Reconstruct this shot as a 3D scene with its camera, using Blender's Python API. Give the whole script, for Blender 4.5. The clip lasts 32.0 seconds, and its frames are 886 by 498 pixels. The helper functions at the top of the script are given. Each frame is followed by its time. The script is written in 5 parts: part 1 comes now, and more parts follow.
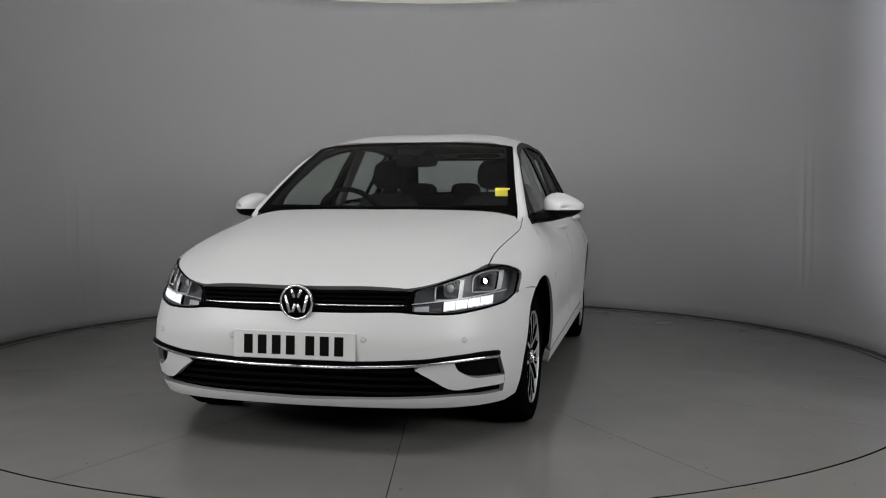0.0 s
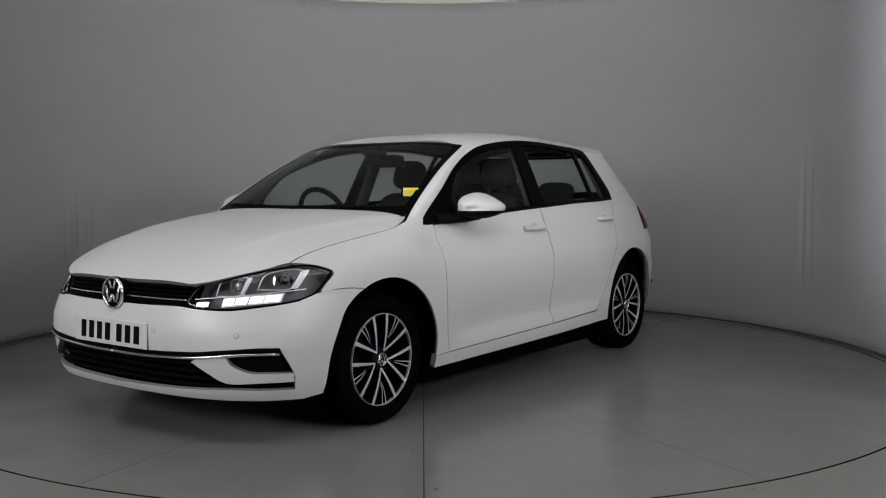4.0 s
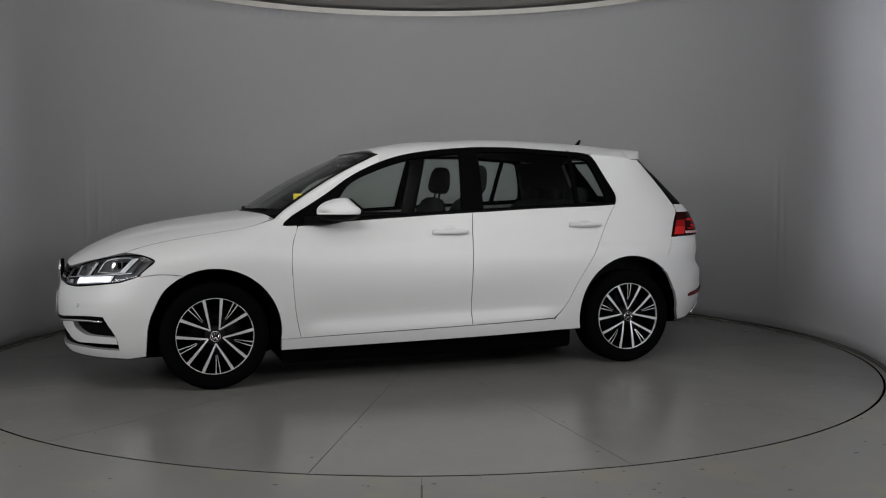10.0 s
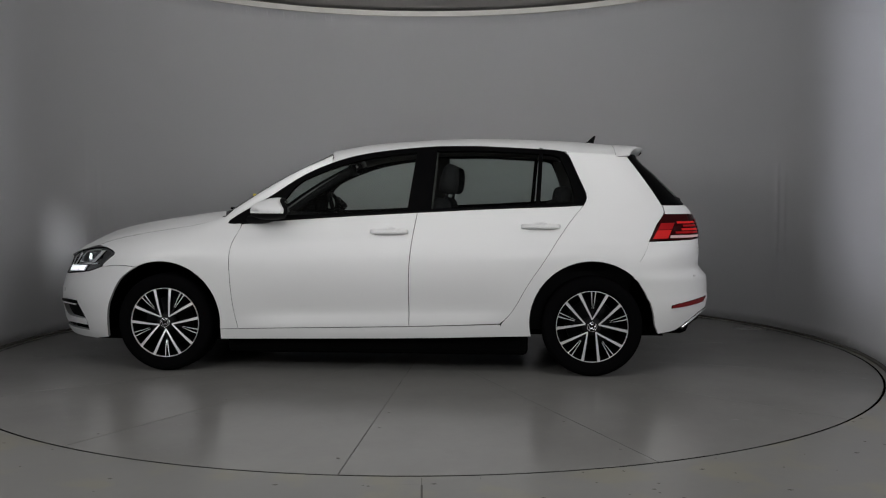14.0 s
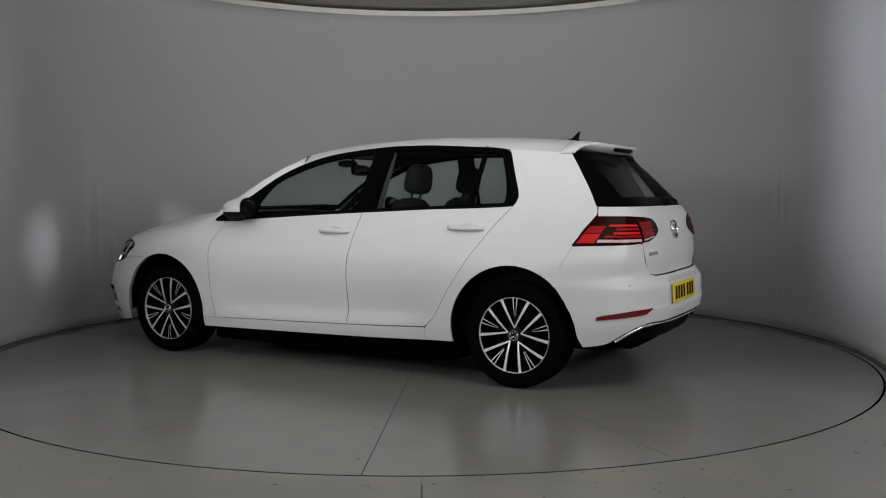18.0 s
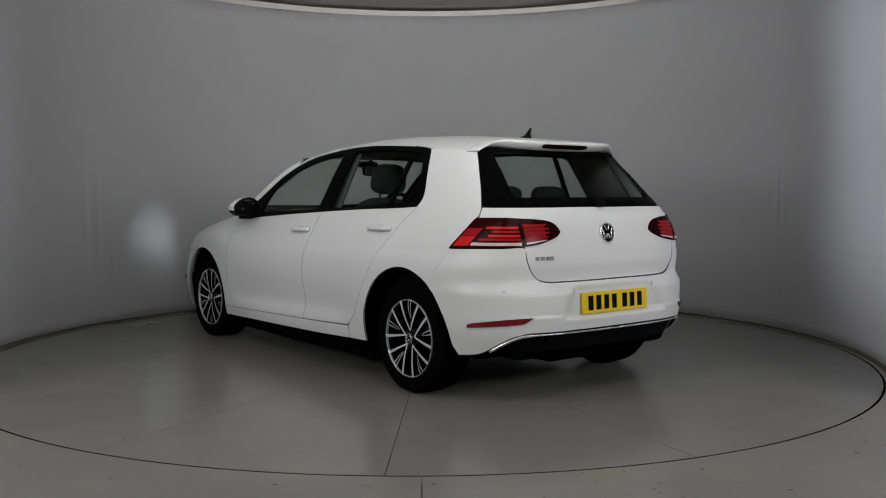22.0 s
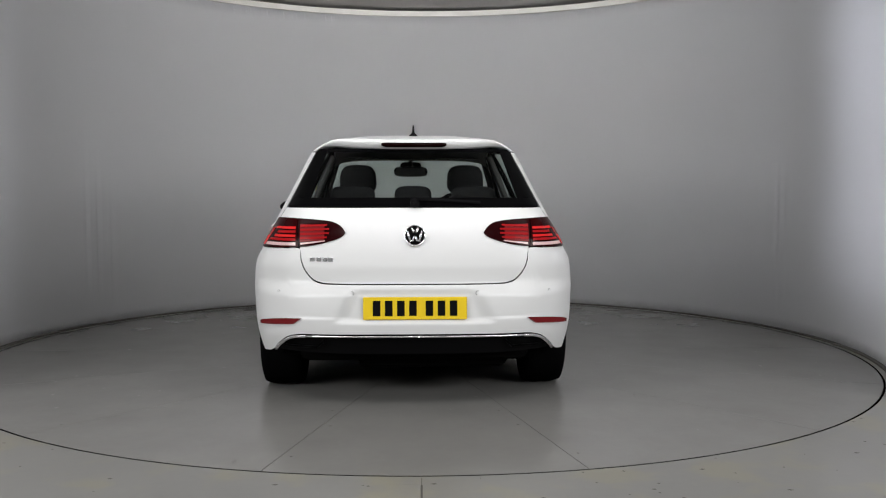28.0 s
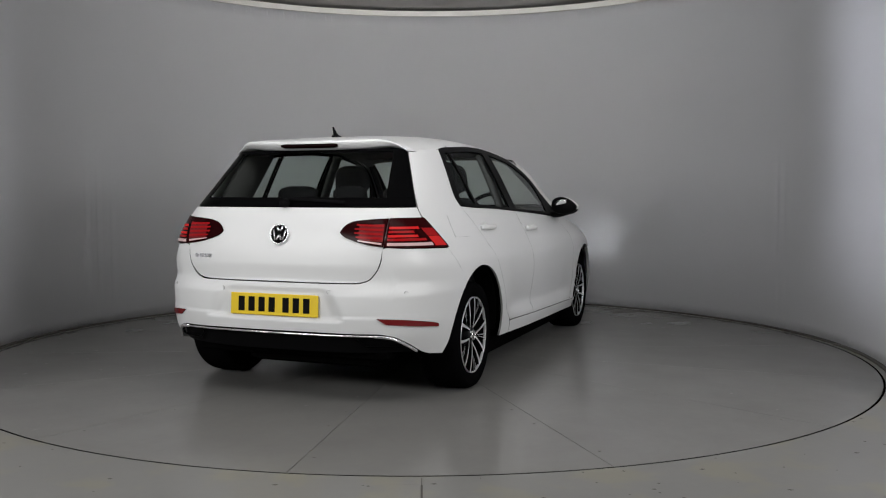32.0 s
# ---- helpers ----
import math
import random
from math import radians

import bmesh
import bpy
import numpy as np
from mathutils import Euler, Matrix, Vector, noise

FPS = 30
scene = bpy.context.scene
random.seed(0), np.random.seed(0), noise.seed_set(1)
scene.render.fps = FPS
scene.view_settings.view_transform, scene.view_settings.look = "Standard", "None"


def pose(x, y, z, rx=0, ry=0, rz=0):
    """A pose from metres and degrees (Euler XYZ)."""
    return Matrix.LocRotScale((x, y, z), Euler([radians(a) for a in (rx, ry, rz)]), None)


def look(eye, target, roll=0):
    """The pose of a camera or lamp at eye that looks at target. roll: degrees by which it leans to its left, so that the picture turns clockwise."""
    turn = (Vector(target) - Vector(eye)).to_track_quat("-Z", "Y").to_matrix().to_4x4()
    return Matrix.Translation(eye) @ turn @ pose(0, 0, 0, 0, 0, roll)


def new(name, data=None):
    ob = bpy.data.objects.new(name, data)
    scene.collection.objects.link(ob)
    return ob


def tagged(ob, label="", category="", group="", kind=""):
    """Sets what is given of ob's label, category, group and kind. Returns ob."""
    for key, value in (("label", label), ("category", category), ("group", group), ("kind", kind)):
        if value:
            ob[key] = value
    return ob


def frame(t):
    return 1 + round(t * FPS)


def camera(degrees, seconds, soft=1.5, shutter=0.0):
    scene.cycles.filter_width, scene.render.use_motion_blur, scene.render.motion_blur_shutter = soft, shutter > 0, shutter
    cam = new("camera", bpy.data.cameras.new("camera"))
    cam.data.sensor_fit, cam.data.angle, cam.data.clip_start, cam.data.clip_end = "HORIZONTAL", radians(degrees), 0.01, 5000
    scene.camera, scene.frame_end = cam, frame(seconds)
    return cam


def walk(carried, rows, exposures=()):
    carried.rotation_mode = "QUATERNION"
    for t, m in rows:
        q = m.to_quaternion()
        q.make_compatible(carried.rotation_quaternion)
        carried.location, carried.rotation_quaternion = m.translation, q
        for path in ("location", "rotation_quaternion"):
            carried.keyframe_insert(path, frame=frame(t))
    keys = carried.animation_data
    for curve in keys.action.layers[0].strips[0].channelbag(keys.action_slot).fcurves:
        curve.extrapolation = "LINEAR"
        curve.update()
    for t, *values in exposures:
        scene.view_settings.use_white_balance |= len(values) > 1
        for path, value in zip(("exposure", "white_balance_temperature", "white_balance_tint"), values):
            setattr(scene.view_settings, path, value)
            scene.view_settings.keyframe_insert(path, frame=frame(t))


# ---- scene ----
# A white five-door hatchback on a turntable in a round studio booth. Turntable's axis: the origin.
cam = camera(51.07, 32.0, soft=1.15)
TURN = ((0.0, 255.97), (1.0, 250.24), (2.0, 244.48), (3.0, 238.72), (4.0, 232.98), (5.0, 227.2), (6.0, 221.37), (7.0, 215.52),
        (8.0, 209.6), (9.0, 203.74), (10.0, 197.95), (11.0, 192.12), (12.0, 186.25), (13.0, 180.42), (14.0, 174.58),
        (15.0, 168.64), (16.0, 162.66), (17.0, 156.65), (18.0, 150.66), (19.0, 144.71), (20.0, 138.74), (21.0, 132.73),
        (22.0, 126.75), (23.0, 120.83), (24.0, 114.91), (25.0, 109.03), (26.0, 103.12), (27.0, 97.2), (28.0, 91.3),
        (29.0, 85.43), (30.0, 79.53), (31.0, 73.61), (32.0, 67.68))
CAR_X, CAR_Y = 0.2097, 0.0812   # the car's middle, from the axis


def eye_pose(share):
    """The camera between its near stand (share 1) and its far stand (share 0)."""
    near, far = ((0.0451, -6.0235, 1.0816), (0.0139, 0.0607)), ((0.005, -6.5037, 1.1119), (0.0207, 0.0606))
    e = [n * share + f * (1 - share) for n, f in zip(near[0], far[0])]
    yaw, dip = [n * share + f * (1 - share) for n, f in zip(near[1], far[1])]
    way = (math.sin(yaw) * math.cos(dip), math.cos(yaw) * math.cos(dip), -math.sin(dip))
    return look(e, [a + b for a, b in zip(e, way)])


walk(cam, [(0.0, eye_pose(1)), (6.9, eye_pose(1)), (7.0, eye_pose(0.97)), (7.1, eye_pose(0.75)), (7.2, eye_pose(0.52)),
           (7.3, eye_pose(0.26)), (7.4, eye_pose(0.08)), (7.5, eye_pose(0)), (32.0, eye_pose(0))],
     exposures=[(0.0, 0.22), (3.0, 0.12), (8.0, -0.10), (13.0, -0.12), (18.0, -0.07), (23.0, 0.08), (25.0, 0.38), (26.0, 0.56), (28.0, 0.74), (30.0, 0.70), (31.0, 0.62), (32.0, 0.40)])

# ---- light: big soft boxes beside the camera and a ceiling light over the turntable
world = bpy.data.worlds.new("studio_world")
scene.world = world
world.use_nodes = True
world.node_tree.nodes["Background"].inputs[0].default_value = (0.5, 0.5, 0.52, 1)
world.node_tree.nodes["Background"].inputs[1].default_value = 0.02


def area_light(name, eye, target, w, h, watts, color=(1, 1, 1), spread=180):
    d = bpy.data.lights.new(name, "AREA")
    d.shape, d.size, d.size_y, d.energy, d.color, d.spread = "RECTANGLE", w, h, watts, color, radians(spread)
    ob = new(name, d)
    ob.matrix_world = look(eye, target)
    return ob


area_light("soft_box_left", (-3.9, -5.0, 2.15), (0, 0, 0.7), 2.8, 0.9, 74)
area_light("soft_box_right", (3.9, -5.0, 2.15), (0, 0, 0.7), 2.8, 0.9, 74)
# a pair of overhead panels before the booth
area_light("overhead_panel_left", (-1.6, -3.2, 2.93), (-1.2, -2.0, 0), 2.6, 0.8, 19)
area_light("overhead_panel_right", (1.6, -3.2, 2.93), (1.2, -2.0, 0), 2.6, 0.8, 17)
area_light("ceiling_light", (0, 0, 2.95), (0, 0.001, 0), 4.4, 4.4, 2.5)
# unseen lamp, added to brighten the upper back wall past the car
area_light("back_wall_fill", (0, -5.2, 2.7), (0, 3.07, 3.5), 1.6, 0.5, 34, (1, 1, 1), 72)
# bluish strips at the booth's open edges
area_light("edge_strip_right", (2.37, -2.1, 1.4), (3.06, -1.0, 1.5), 0.15, 2.2, 44, (0.86, 0.88, 1.0), 38)
area_light("edge_strip_left", (-2.37, -2.1, 1.4), (-3.06, -1.0, 1.5), 0.15, 2.2, 15, (0.90, 0.92, 1.0), 38)


# ---- materials
def material(name, color, rough=0.5, metal=0.0, vary=0.06, scale=6.0, fine=120.0, bump=0.0, coat=0.0, coat_rough=0.04, spec=0.5, stain=None, emit=0.0):
    """A surface with two scales of variation: blotches (scale) and grain (fine)."""
    m = bpy.data.materials.new(name)
    m.use_nodes = True
    t = m.node_tree
    b = t.nodes["Principled BSDF"]
    co = t.nodes.new("ShaderNodeTexCoord")
    n1, n2 = t.nodes.new("ShaderNodeTexNoise"), t.nodes.new("ShaderNodeTexNoise")
    n1.inputs["Scale"].default_value, n2.inputs["Scale"].default_value = scale, fine
    n1.inputs["Detail"].default_value = 5
    for n in (n1, n2):
        t.links.new(co.outputs["Object"], n.inputs["Vector"])
    mix = t.nodes.new("ShaderNodeMix")
    mix.data_type = "RGBA"
    dark = tuple(c * (1 - vary) for c in color)
    lite = tuple(min(1, c * (1 + vary)) for c in color)
    mix.inputs[6].default_value, mix.inputs[7].default_value = (*dark, 1), (*lite, 1)
    add = t.nodes.new("ShaderNodeMath")
    add.operation = "MULTIPLY_ADD"
    add.inputs[1].default_value = 0.3
    t.links.new(n2.outputs["Fac"], add.inputs[0])
    sub = t.nodes.new("ShaderNodeMath")
    sub.operation = "SUBTRACT"
    sub.inputs[1].default_value = 0.15
    t.links.new(n1.outputs["Fac"], sub.inputs[0])
    t.links.new(sub.outputs[0], add.inputs[2])
    t.links.new(add.outputs[0], mix.inputs[0])
    out = mix.outputs[2]
    if stain:
        n3 = t.nodes.new("ShaderNodeTexNoise")
        n3.inputs["Scale"].default_value, n3.inputs["Detail"].default_value = stain[1], 8
        t.links.new(co.outputs["Object"], n3.inputs["Vector"])
        r = t.nodes.new("ShaderNodeMapRange")
        r.inputs[1].default_value, r.inputs[2].default_value = stain[2], stain[2] + 0.12
        r.inputs[3].default_value, r.inputs[4].default_value = 0, stain[3]
        t.links.new(n3.outputs["Fac"], r.inputs[0])
        m2 = t.nodes.new("ShaderNodeMix")
        m2.data_type = "RGBA"
        m2.inputs[7].default_value = (*stain[0], 1)
        t.links.new(out, m2.inputs[6])
        t.links.new(r.outputs[0], m2.inputs[0])
        out = m2.outputs[2]
    t.links.new(out, b.inputs["Base Color"])
    rr = t.nodes.new("ShaderNodeMapRange")
    rr.inputs[3].default_value, rr.inputs[4].default_value = max(0.02, rough * 0.85), min(1, rough * 1.15)
    t.links.new(n1.outputs["Fac"], rr.inputs[0])
    t.links.new(rr.outputs[0], b.inputs["Roughness"])
    b.inputs["Metallic"].default_value = metal
    b.inputs["Coat Weight"].default_value = coat
    b.inputs["Coat Roughness"].default_value = coat_rough
    b.inputs["Specular IOR Level"].default_value = spec
    if bump:
        bp = t.nodes.new("ShaderNodeBump")
        bp.inputs["Strength"].default_value, bp.inputs["Distance"].default_value = bump, 0.002
        t.links.new(n2.outputs["Fac"], bp.inputs["Height"])
        t.links.new(bp.outputs[0], b.inputs["Normal"])
    if emit:
        b.inputs["Emission Color"].default_value, b.inputs["Emission Strength"].default_value = (*color, 1), emit
    return m


def glass_material(name, tint, gloss=0.045, rough=0.0, graze=0.22):
    m = bpy.data.materials.new(name)
    m.use_nodes = True
    t = m.node_tree
    t.nodes.clear()
    o, mx = t.nodes.new("ShaderNodeOutputMaterial"), t.nodes.new("ShaderNodeMixShader")
    tr, gl, fr = t.nodes.new("ShaderNodeBsdfTransparent"), t.nodes.new("ShaderNodeBsdfGlossy"), t.nodes.new("ShaderNodeLayerWeight")
    tr.inputs[0].default_value = (*tint, 1)
    gl.inputs["Roughness"].default_value = rough
    pw, ma = t.nodes.new("ShaderNodeMath"), t.nodes.new("ShaderNodeMath")
    fr.inputs[0].default_value = 0.5
    pw.operation, ma.operation = "POWER", "MULTIPLY_ADD"
    pw.inputs[1].default_value, ma.inputs[1].default_value, ma.inputs[2].default_value = 5.0, graze, gloss
    t.links.new(fr.outputs["Facing"], pw.inputs[0])
    t.links.new(pw.outputs[0], ma.inputs[0])
    t.links.new(ma.outputs[0], mx.inputs[0])
    t.links.new(tr.outputs[0], mx.inputs[1])
    t.links.new(gl.outputs[0], mx.inputs[2])
    t.links.new(mx.outputs[0], o.inputs[0])
    return m


PAINT = material("white_paint", (0.69, 0.692, 0.692), 0.42, vary=0.012, scale=1.5, fine=900, bump=0.006, coat=0.40, coat_rough=0.30, spec=0.3)
BLACK = material("gloss_black_trim", (0.002, 0.002, 0.0022), 0.35, vary=0.2, spec=0.02)
DULL = material("matt_black_plastic", (0.004, 0.004, 0.0044), 0.6, vary=0.2, bump=0.1, fine=500, spec=0.04)
VOID = material("dark_underbody", (0.003, 0.003, 0.003), 0.9, vary=0.3, spec=0.0)
RUBBER = material("tyre_rubber", (0.0035, 0.0035, 0.0038), 0.85, vary=0.2, bump=0.15, fine=300, spec=0.0)
CHROME = material("chrome", (0.88, 0.88, 0.89), 0.24, metal=1.0, vary=0.02)
ALLOY = material("machined_alloy", (0.90, 0.90, 0.91), 0.40, metal=0.7, vary=0.06, fine=400)
GREY = material("dark_painted_alloy", (0.006, 0.006, 0.0065), 0.5, vary=0.2, spec=0.12)
GLASS = glass_material("window_glass", (0.76, 0.81, 0.78), 0.020, graze=0.85)
TINTED = glass_material("rear_window_glass", (0.68, 0.73, 0.71), 0.012)
LENS = glass_material("clear_lens", (0.93, 0.94, 0.95), 0.035)
RED = material("red_lens", (0.30, 0.008, 0.010), 0.2, vary=0.1, spec=0.08)
RED_LIT = material("red_light_band", (0.56, 0.018, 0.018), 0.2, vary=0.1, spec=0.08)
DARK_RED = material("dark_red_lens", (0.022, 0.002, 0.0025), 0.12, vary=0.2, spec=0.05)
DARK_RED_LAMP = material("unlit_brake_lens", (0.016, 0.002, 0.0025), 0.15, vary=0.2, spec=0.05)
BRAKE_STRIP = material("dark_brake_strip", (0.0035, 0.0006, 0.0007), 0.3, vary=0.2, spec=0.02)
SENSOR_GREY = material("grey_sensor_ring", (0.36, 0.36, 0.36), 0.5, vary=0.05)
WHITE_LENS = material("white_reversing_lens", (0.62, 0.42, 0.42), 0.2, vary=0.08, spec=0.3)
DAYLAMP = material("daytime_running_light", (0.62, 0.64, 0.67), 0.3, vary=0.0, emit=0.30)
DIODE = material("lit_diode", (0.95, 0.97, 1.0), 0.3, vary=0.0, emit=1.3)
LAMP_DARK = material("dark_lamp_bowl", (0.20, 0.20, 0.21), 0.3, vary=0.1, spec=0.3)
HEADLAMP = material("lit_headlamp_lens", (0.95, 0.97, 1.0), 0.3, vary=0.0, emit=3600.0)
BEAM = material("lamp_reflector", (0.8, 0.8, 0.82), 0.35, metal=0.6, vary=0.02)
LAMP_GREY = material("lamp_housing", (0.22, 0.22, 0.23), 0.28, metal=0.5, vary=0.1)
REFLECTOR_RED = material("dark_red_reflector", (0.16, 0.012, 0.014), 0.2, vary=0.1, spec=0.25)
YELLOW = material("yellow_plate", (0.80, 0.56, 0.02), 0.35, vary=0.03)
WHITE_PLATE = material("white_plate", (0.70, 0.70, 0.69), 0.35, vary=0.03)
INK = material("black_ink", (0.005, 0.005, 0.005), 0.6, vary=0.1, spec=0.05)
STICKER = material("yellow_paper", (0.85, 0.70, 0.06), 0.6, vary=0.05)
CLOTH = material("charcoal_seat_cloth", (0.012, 0.012, 0.013), 0.9, vary=0.25, bump=0.4, fine=350, spec=0.15)
TRIM_GREY = material("grey_pillar_lining", (0.07, 0.07, 0.068), 0.8, vary=0.06, bump=0.15, fine=400, spec=0.2)
DASH = material("charcoal_dashboard", (0.010, 0.010, 0.011), 0.65, vary=0.15, bump=0.25, fine=400, spec=0.1)
HEADLINER = material("grey_headlining", (0.11, 0.11, 0.107), 0.9, vary=0.05, bump=0.2, fine=400)
SILVER = material("silvered_glass", (0.85, 0.87, 0.88), 0.02, metal=1.0, vary=0.0)
FABRIC = material("pale_booth_wall", (0.73, 0.73, 0.743), 0.85, vary=0.03, scale=0.9, fine=90, bump=0.05, spec=0.2)
RIM = material("cream_rim", (0.66, 0.64, 0.60), 0.6, vary=0.03)
CEILING = material("off_white_ceiling", (0.52, 0.50, 0.48), 0.8, vary=0.03, scale=1.0)
DECK = material("grey_painted_deck", (0.212, 0.208, 0.198), 0.22, vary=0.10, scale=2.6, fine=22, bump=0.02, spec=0.40, stain=((0.125, 0.12, 0.11), 3.4, 0.60, 0.08))
SURROUND = material("worn_grey_floor_paint", (0.215, 0.212, 0.200), 0.3, vary=0.12, scale=2.4, fine=24, bump=0.06, spec=0.5, stain=((0.265, 0.245, 0.165), 3.6, 0.51, 0.45))
# grey for the white panels' folded edges: shade of the gaps put into colour
GAP_SHADE = material("grey_gap_shade", (0.22, 0.22, 0.22), 0.7, vary=0.1, spec=0.1)
DIRT = material("dark_scuff", (0.090, 0.083, 0.075), 0.6, vary=0.3)
OUTER = material("plain_room_wall", (0.16, 0.16, 0.16), 0.8, vary=0.04, scale=0.8)


# ---- mesh helpers
def mesh_of(name, verts, faces, mat, sharp=(), smooth=True):
    me = bpy.data.meshes.new(name)
    me.from_pydata(verts, [], faces)
    me.materials.append(mat)
    if smooth:
        me.polygons.foreach_set("use_smooth", [True] * len(me.polygons))
    me.update()
    return me


def part(name, bm, mat, parent, label="", at=None, smooth=None):
    """Links a bmesh as ONE mesh object under a thing or a part."""
    me = bpy.data.meshes.new(name)
    if smooth is not None:
        for f in bm.faces:
            f.smooth = smooth
    bm.to_mesh(me)
    bm.free()
    me.materials.append(mat)
    # folded rims are coloured grey or black, so the gaps' shade is painted
    if any(p.material_index for p in me.polygons):
        me.materials.append(GAP_SHADE if mat is PAINT else VOID)
    ob = new(name, me)
    if parent:
        ob.parent = parent
    if at is not None:
        ob.matrix_basis = at
    if label:
        ob["label"] = label
    return ob


def along(pts, n):
    """n points evenly along a smooth curve through pts."""
    pts = [np.array(p, float) for p in pts]
    if len(pts) == 2:
        return [pts[0] + (pts[1] - pts[0]) * i / (n - 1) for i in range(n)]
    e = [2 * pts[0] - pts[1]] + pts + [2 * pts[-1] - pts[-2]]
    dense = []
    for i in range(1, len(e) - 2):
        p0, p1, p2, p3 = e[i - 1:i + 3]
        for j in range(12):
            t = j / 12
            dense.append(0.5 * (2 * p1 + (p2 - p0) * t + (2 * p0 - 5 * p1 + 4 * p2 - p3) * t * t + (3 * p1 - p0 - 3 * p2 + p3) * t ** 3))
    dense.append(pts[-1])
    d = np.cumsum([0] + [float(np.linalg.norm(b - a)) for a, b in zip(dense, dense[1:])])
    D = np.array(dense)
    s = np.linspace(0, d[-1], n)
    return list(np.stack([np.interp(s, d, D[:, k]) for k in range(D.shape[1])], 1))


def patch(bottom, top, left, right, nu=24, nv=12, trim=0.0, exact=False):
    """A grid of parameters between four boundary curves; left and right run upwards, bottom and top from left to right."""
    c0, c1, d0, d1 = [np.array(p, float) for p in bottom] if exact else along(bottom, 97), along(top, 97), along(left, 97), along(right, 97)
    dim = len(c0[0])

    def pick(c, t):
        return np.array([np.interp(t, np.linspace(0, 1, len(c)), [p[k] for p in c]) for k in range(dim)])
    grid = []
    for j in range(nv + 1):
        v = trim + (1 - 2 * trim) * j / nv
        row = []
        for i in range(nu + 1):
            u = trim + (1 - 2 * trim) * i / nu
            p = ((1 - v) * pick(c0, u) + v * pick(c1, u) + (1 - u) * pick(d0, v) + u * pick(d1, v)
                 - (1 - u) * (1 - v) * c0[0] - u * (1 - v) * c0[-1] - (1 - u) * v * c1[0] - u * v * c1[-1])
            row.append(p)
        grid.append(row)
    return grid


def sheets(grids, depth=0.012, gap=0.0, out=0.0, mirror=False, both=False, ref=(0, 0, 0.75)):
    """A bmesh of joined 3D grids, with a rim folded inwards by depth. gap: how far the edge draws back."""
    bm = bmesh.new()
    for g in grids:
        for sy in ((1, -1) if both else ((-1,) if mirror else (1,))):
            vs = [[bm.verts.new((p[0], sy * p[1], p[2])) for p in row] for row in g]
            mid = g[len(g) // 2][len(g[0]) // 2]
            a, b = np.array(g[len(g) // 2][len(g[0]) // 2 - 1]), np.array(g[len(g) // 2 - 1][len(g[0]) // 2])
            nrm = np.cross(a - np.array(mid), b - np.array(mid))
            flip = (np.dot(nrm, np.array(mid) - np.array(ref)) < 0) != (sy < 0)
            for j in range(len(g) - 1):
                for i in range(len(g[0]) - 1):
                    q = [vs[j][i], vs[j][i + 1], vs[j + 1][i + 1], vs[j + 1][i]]
                    if flip:
                        q.reverse()
                    try:
                        bm.faces.new(q)
                    except ValueError:
                        pass
    bmesh.ops.remove_doubles(bm, verts=bm.verts, dist=0.0008)
    bmesh.ops.dissolve_degenerate(bm, edges=bm.edges, dist=0.0002)
    bm.normal_update()
    for f in bm.faces:
        f.smooth = True
    rim = [e for e in bm.edges if e.is_boundary]
    nv = {v: v.normal.copy() for e in rim for v in e.verts}
    if gap:
        shift = {}
        for e in rim:
            f = e.link_faces[0]
            d = (e.verts[1].co - e.verts[0].co).normalized().cross(f.normal)
            if d.dot(f.calc_center_median() - e.verts[0].co) < 0:
                d.negate()
            for v in e.verts:
                shift.setdefault(v, []).append(d)
        for v, ds in shift.items():
            s = sum(ds, Vector()).normalized()
            v.co += s * gap
    if out:
        for v in bm.verts:
            v.co += v.normal * out
    if depth:
        inner = {v: bm.verts.new(v.co - n * depth) for v, n in nv.items()}
        for e in rim:
            a, b = e.verts
            f = e.link_faces[0]
            loop = [l for l in f.loops if l.edge == e][0]
            a, b = loop.vert, loop.link_loop_next.vert
            nf = bm.faces.new((b, a, inner[a], inner[b]))
            nf.smooth = True
            nf.material_index = 1
            e.smooth = False
    return bm


def surf(fun, grid):
    return [[fun(*p) for p in row] for row in grid]


def box(bm, lo, hi, bevel=0.0, segments=2):
    """A bevelled box between two corners, added to bm."""
    made = bmesh.ops.create_cube(bm, size=1)
    for v in made["verts"]:
        v.co = Vector([lo[k] + (hi[k] - lo[k]) * (v.co[k] + 0.5) for k in range(3)])
    if bevel:
        es = {e for v in made["verts"] for e in v.link_edges}
        bmesh.ops.bevel(bm, geom=list(es), offset=bevel, segments=segments, affect="EDGES", profile=0.5)
    return bm


def block(lo, hi, bevel=0.0, segments=2):
    return box(bmesh.new(), lo, hi, bevel, segments)


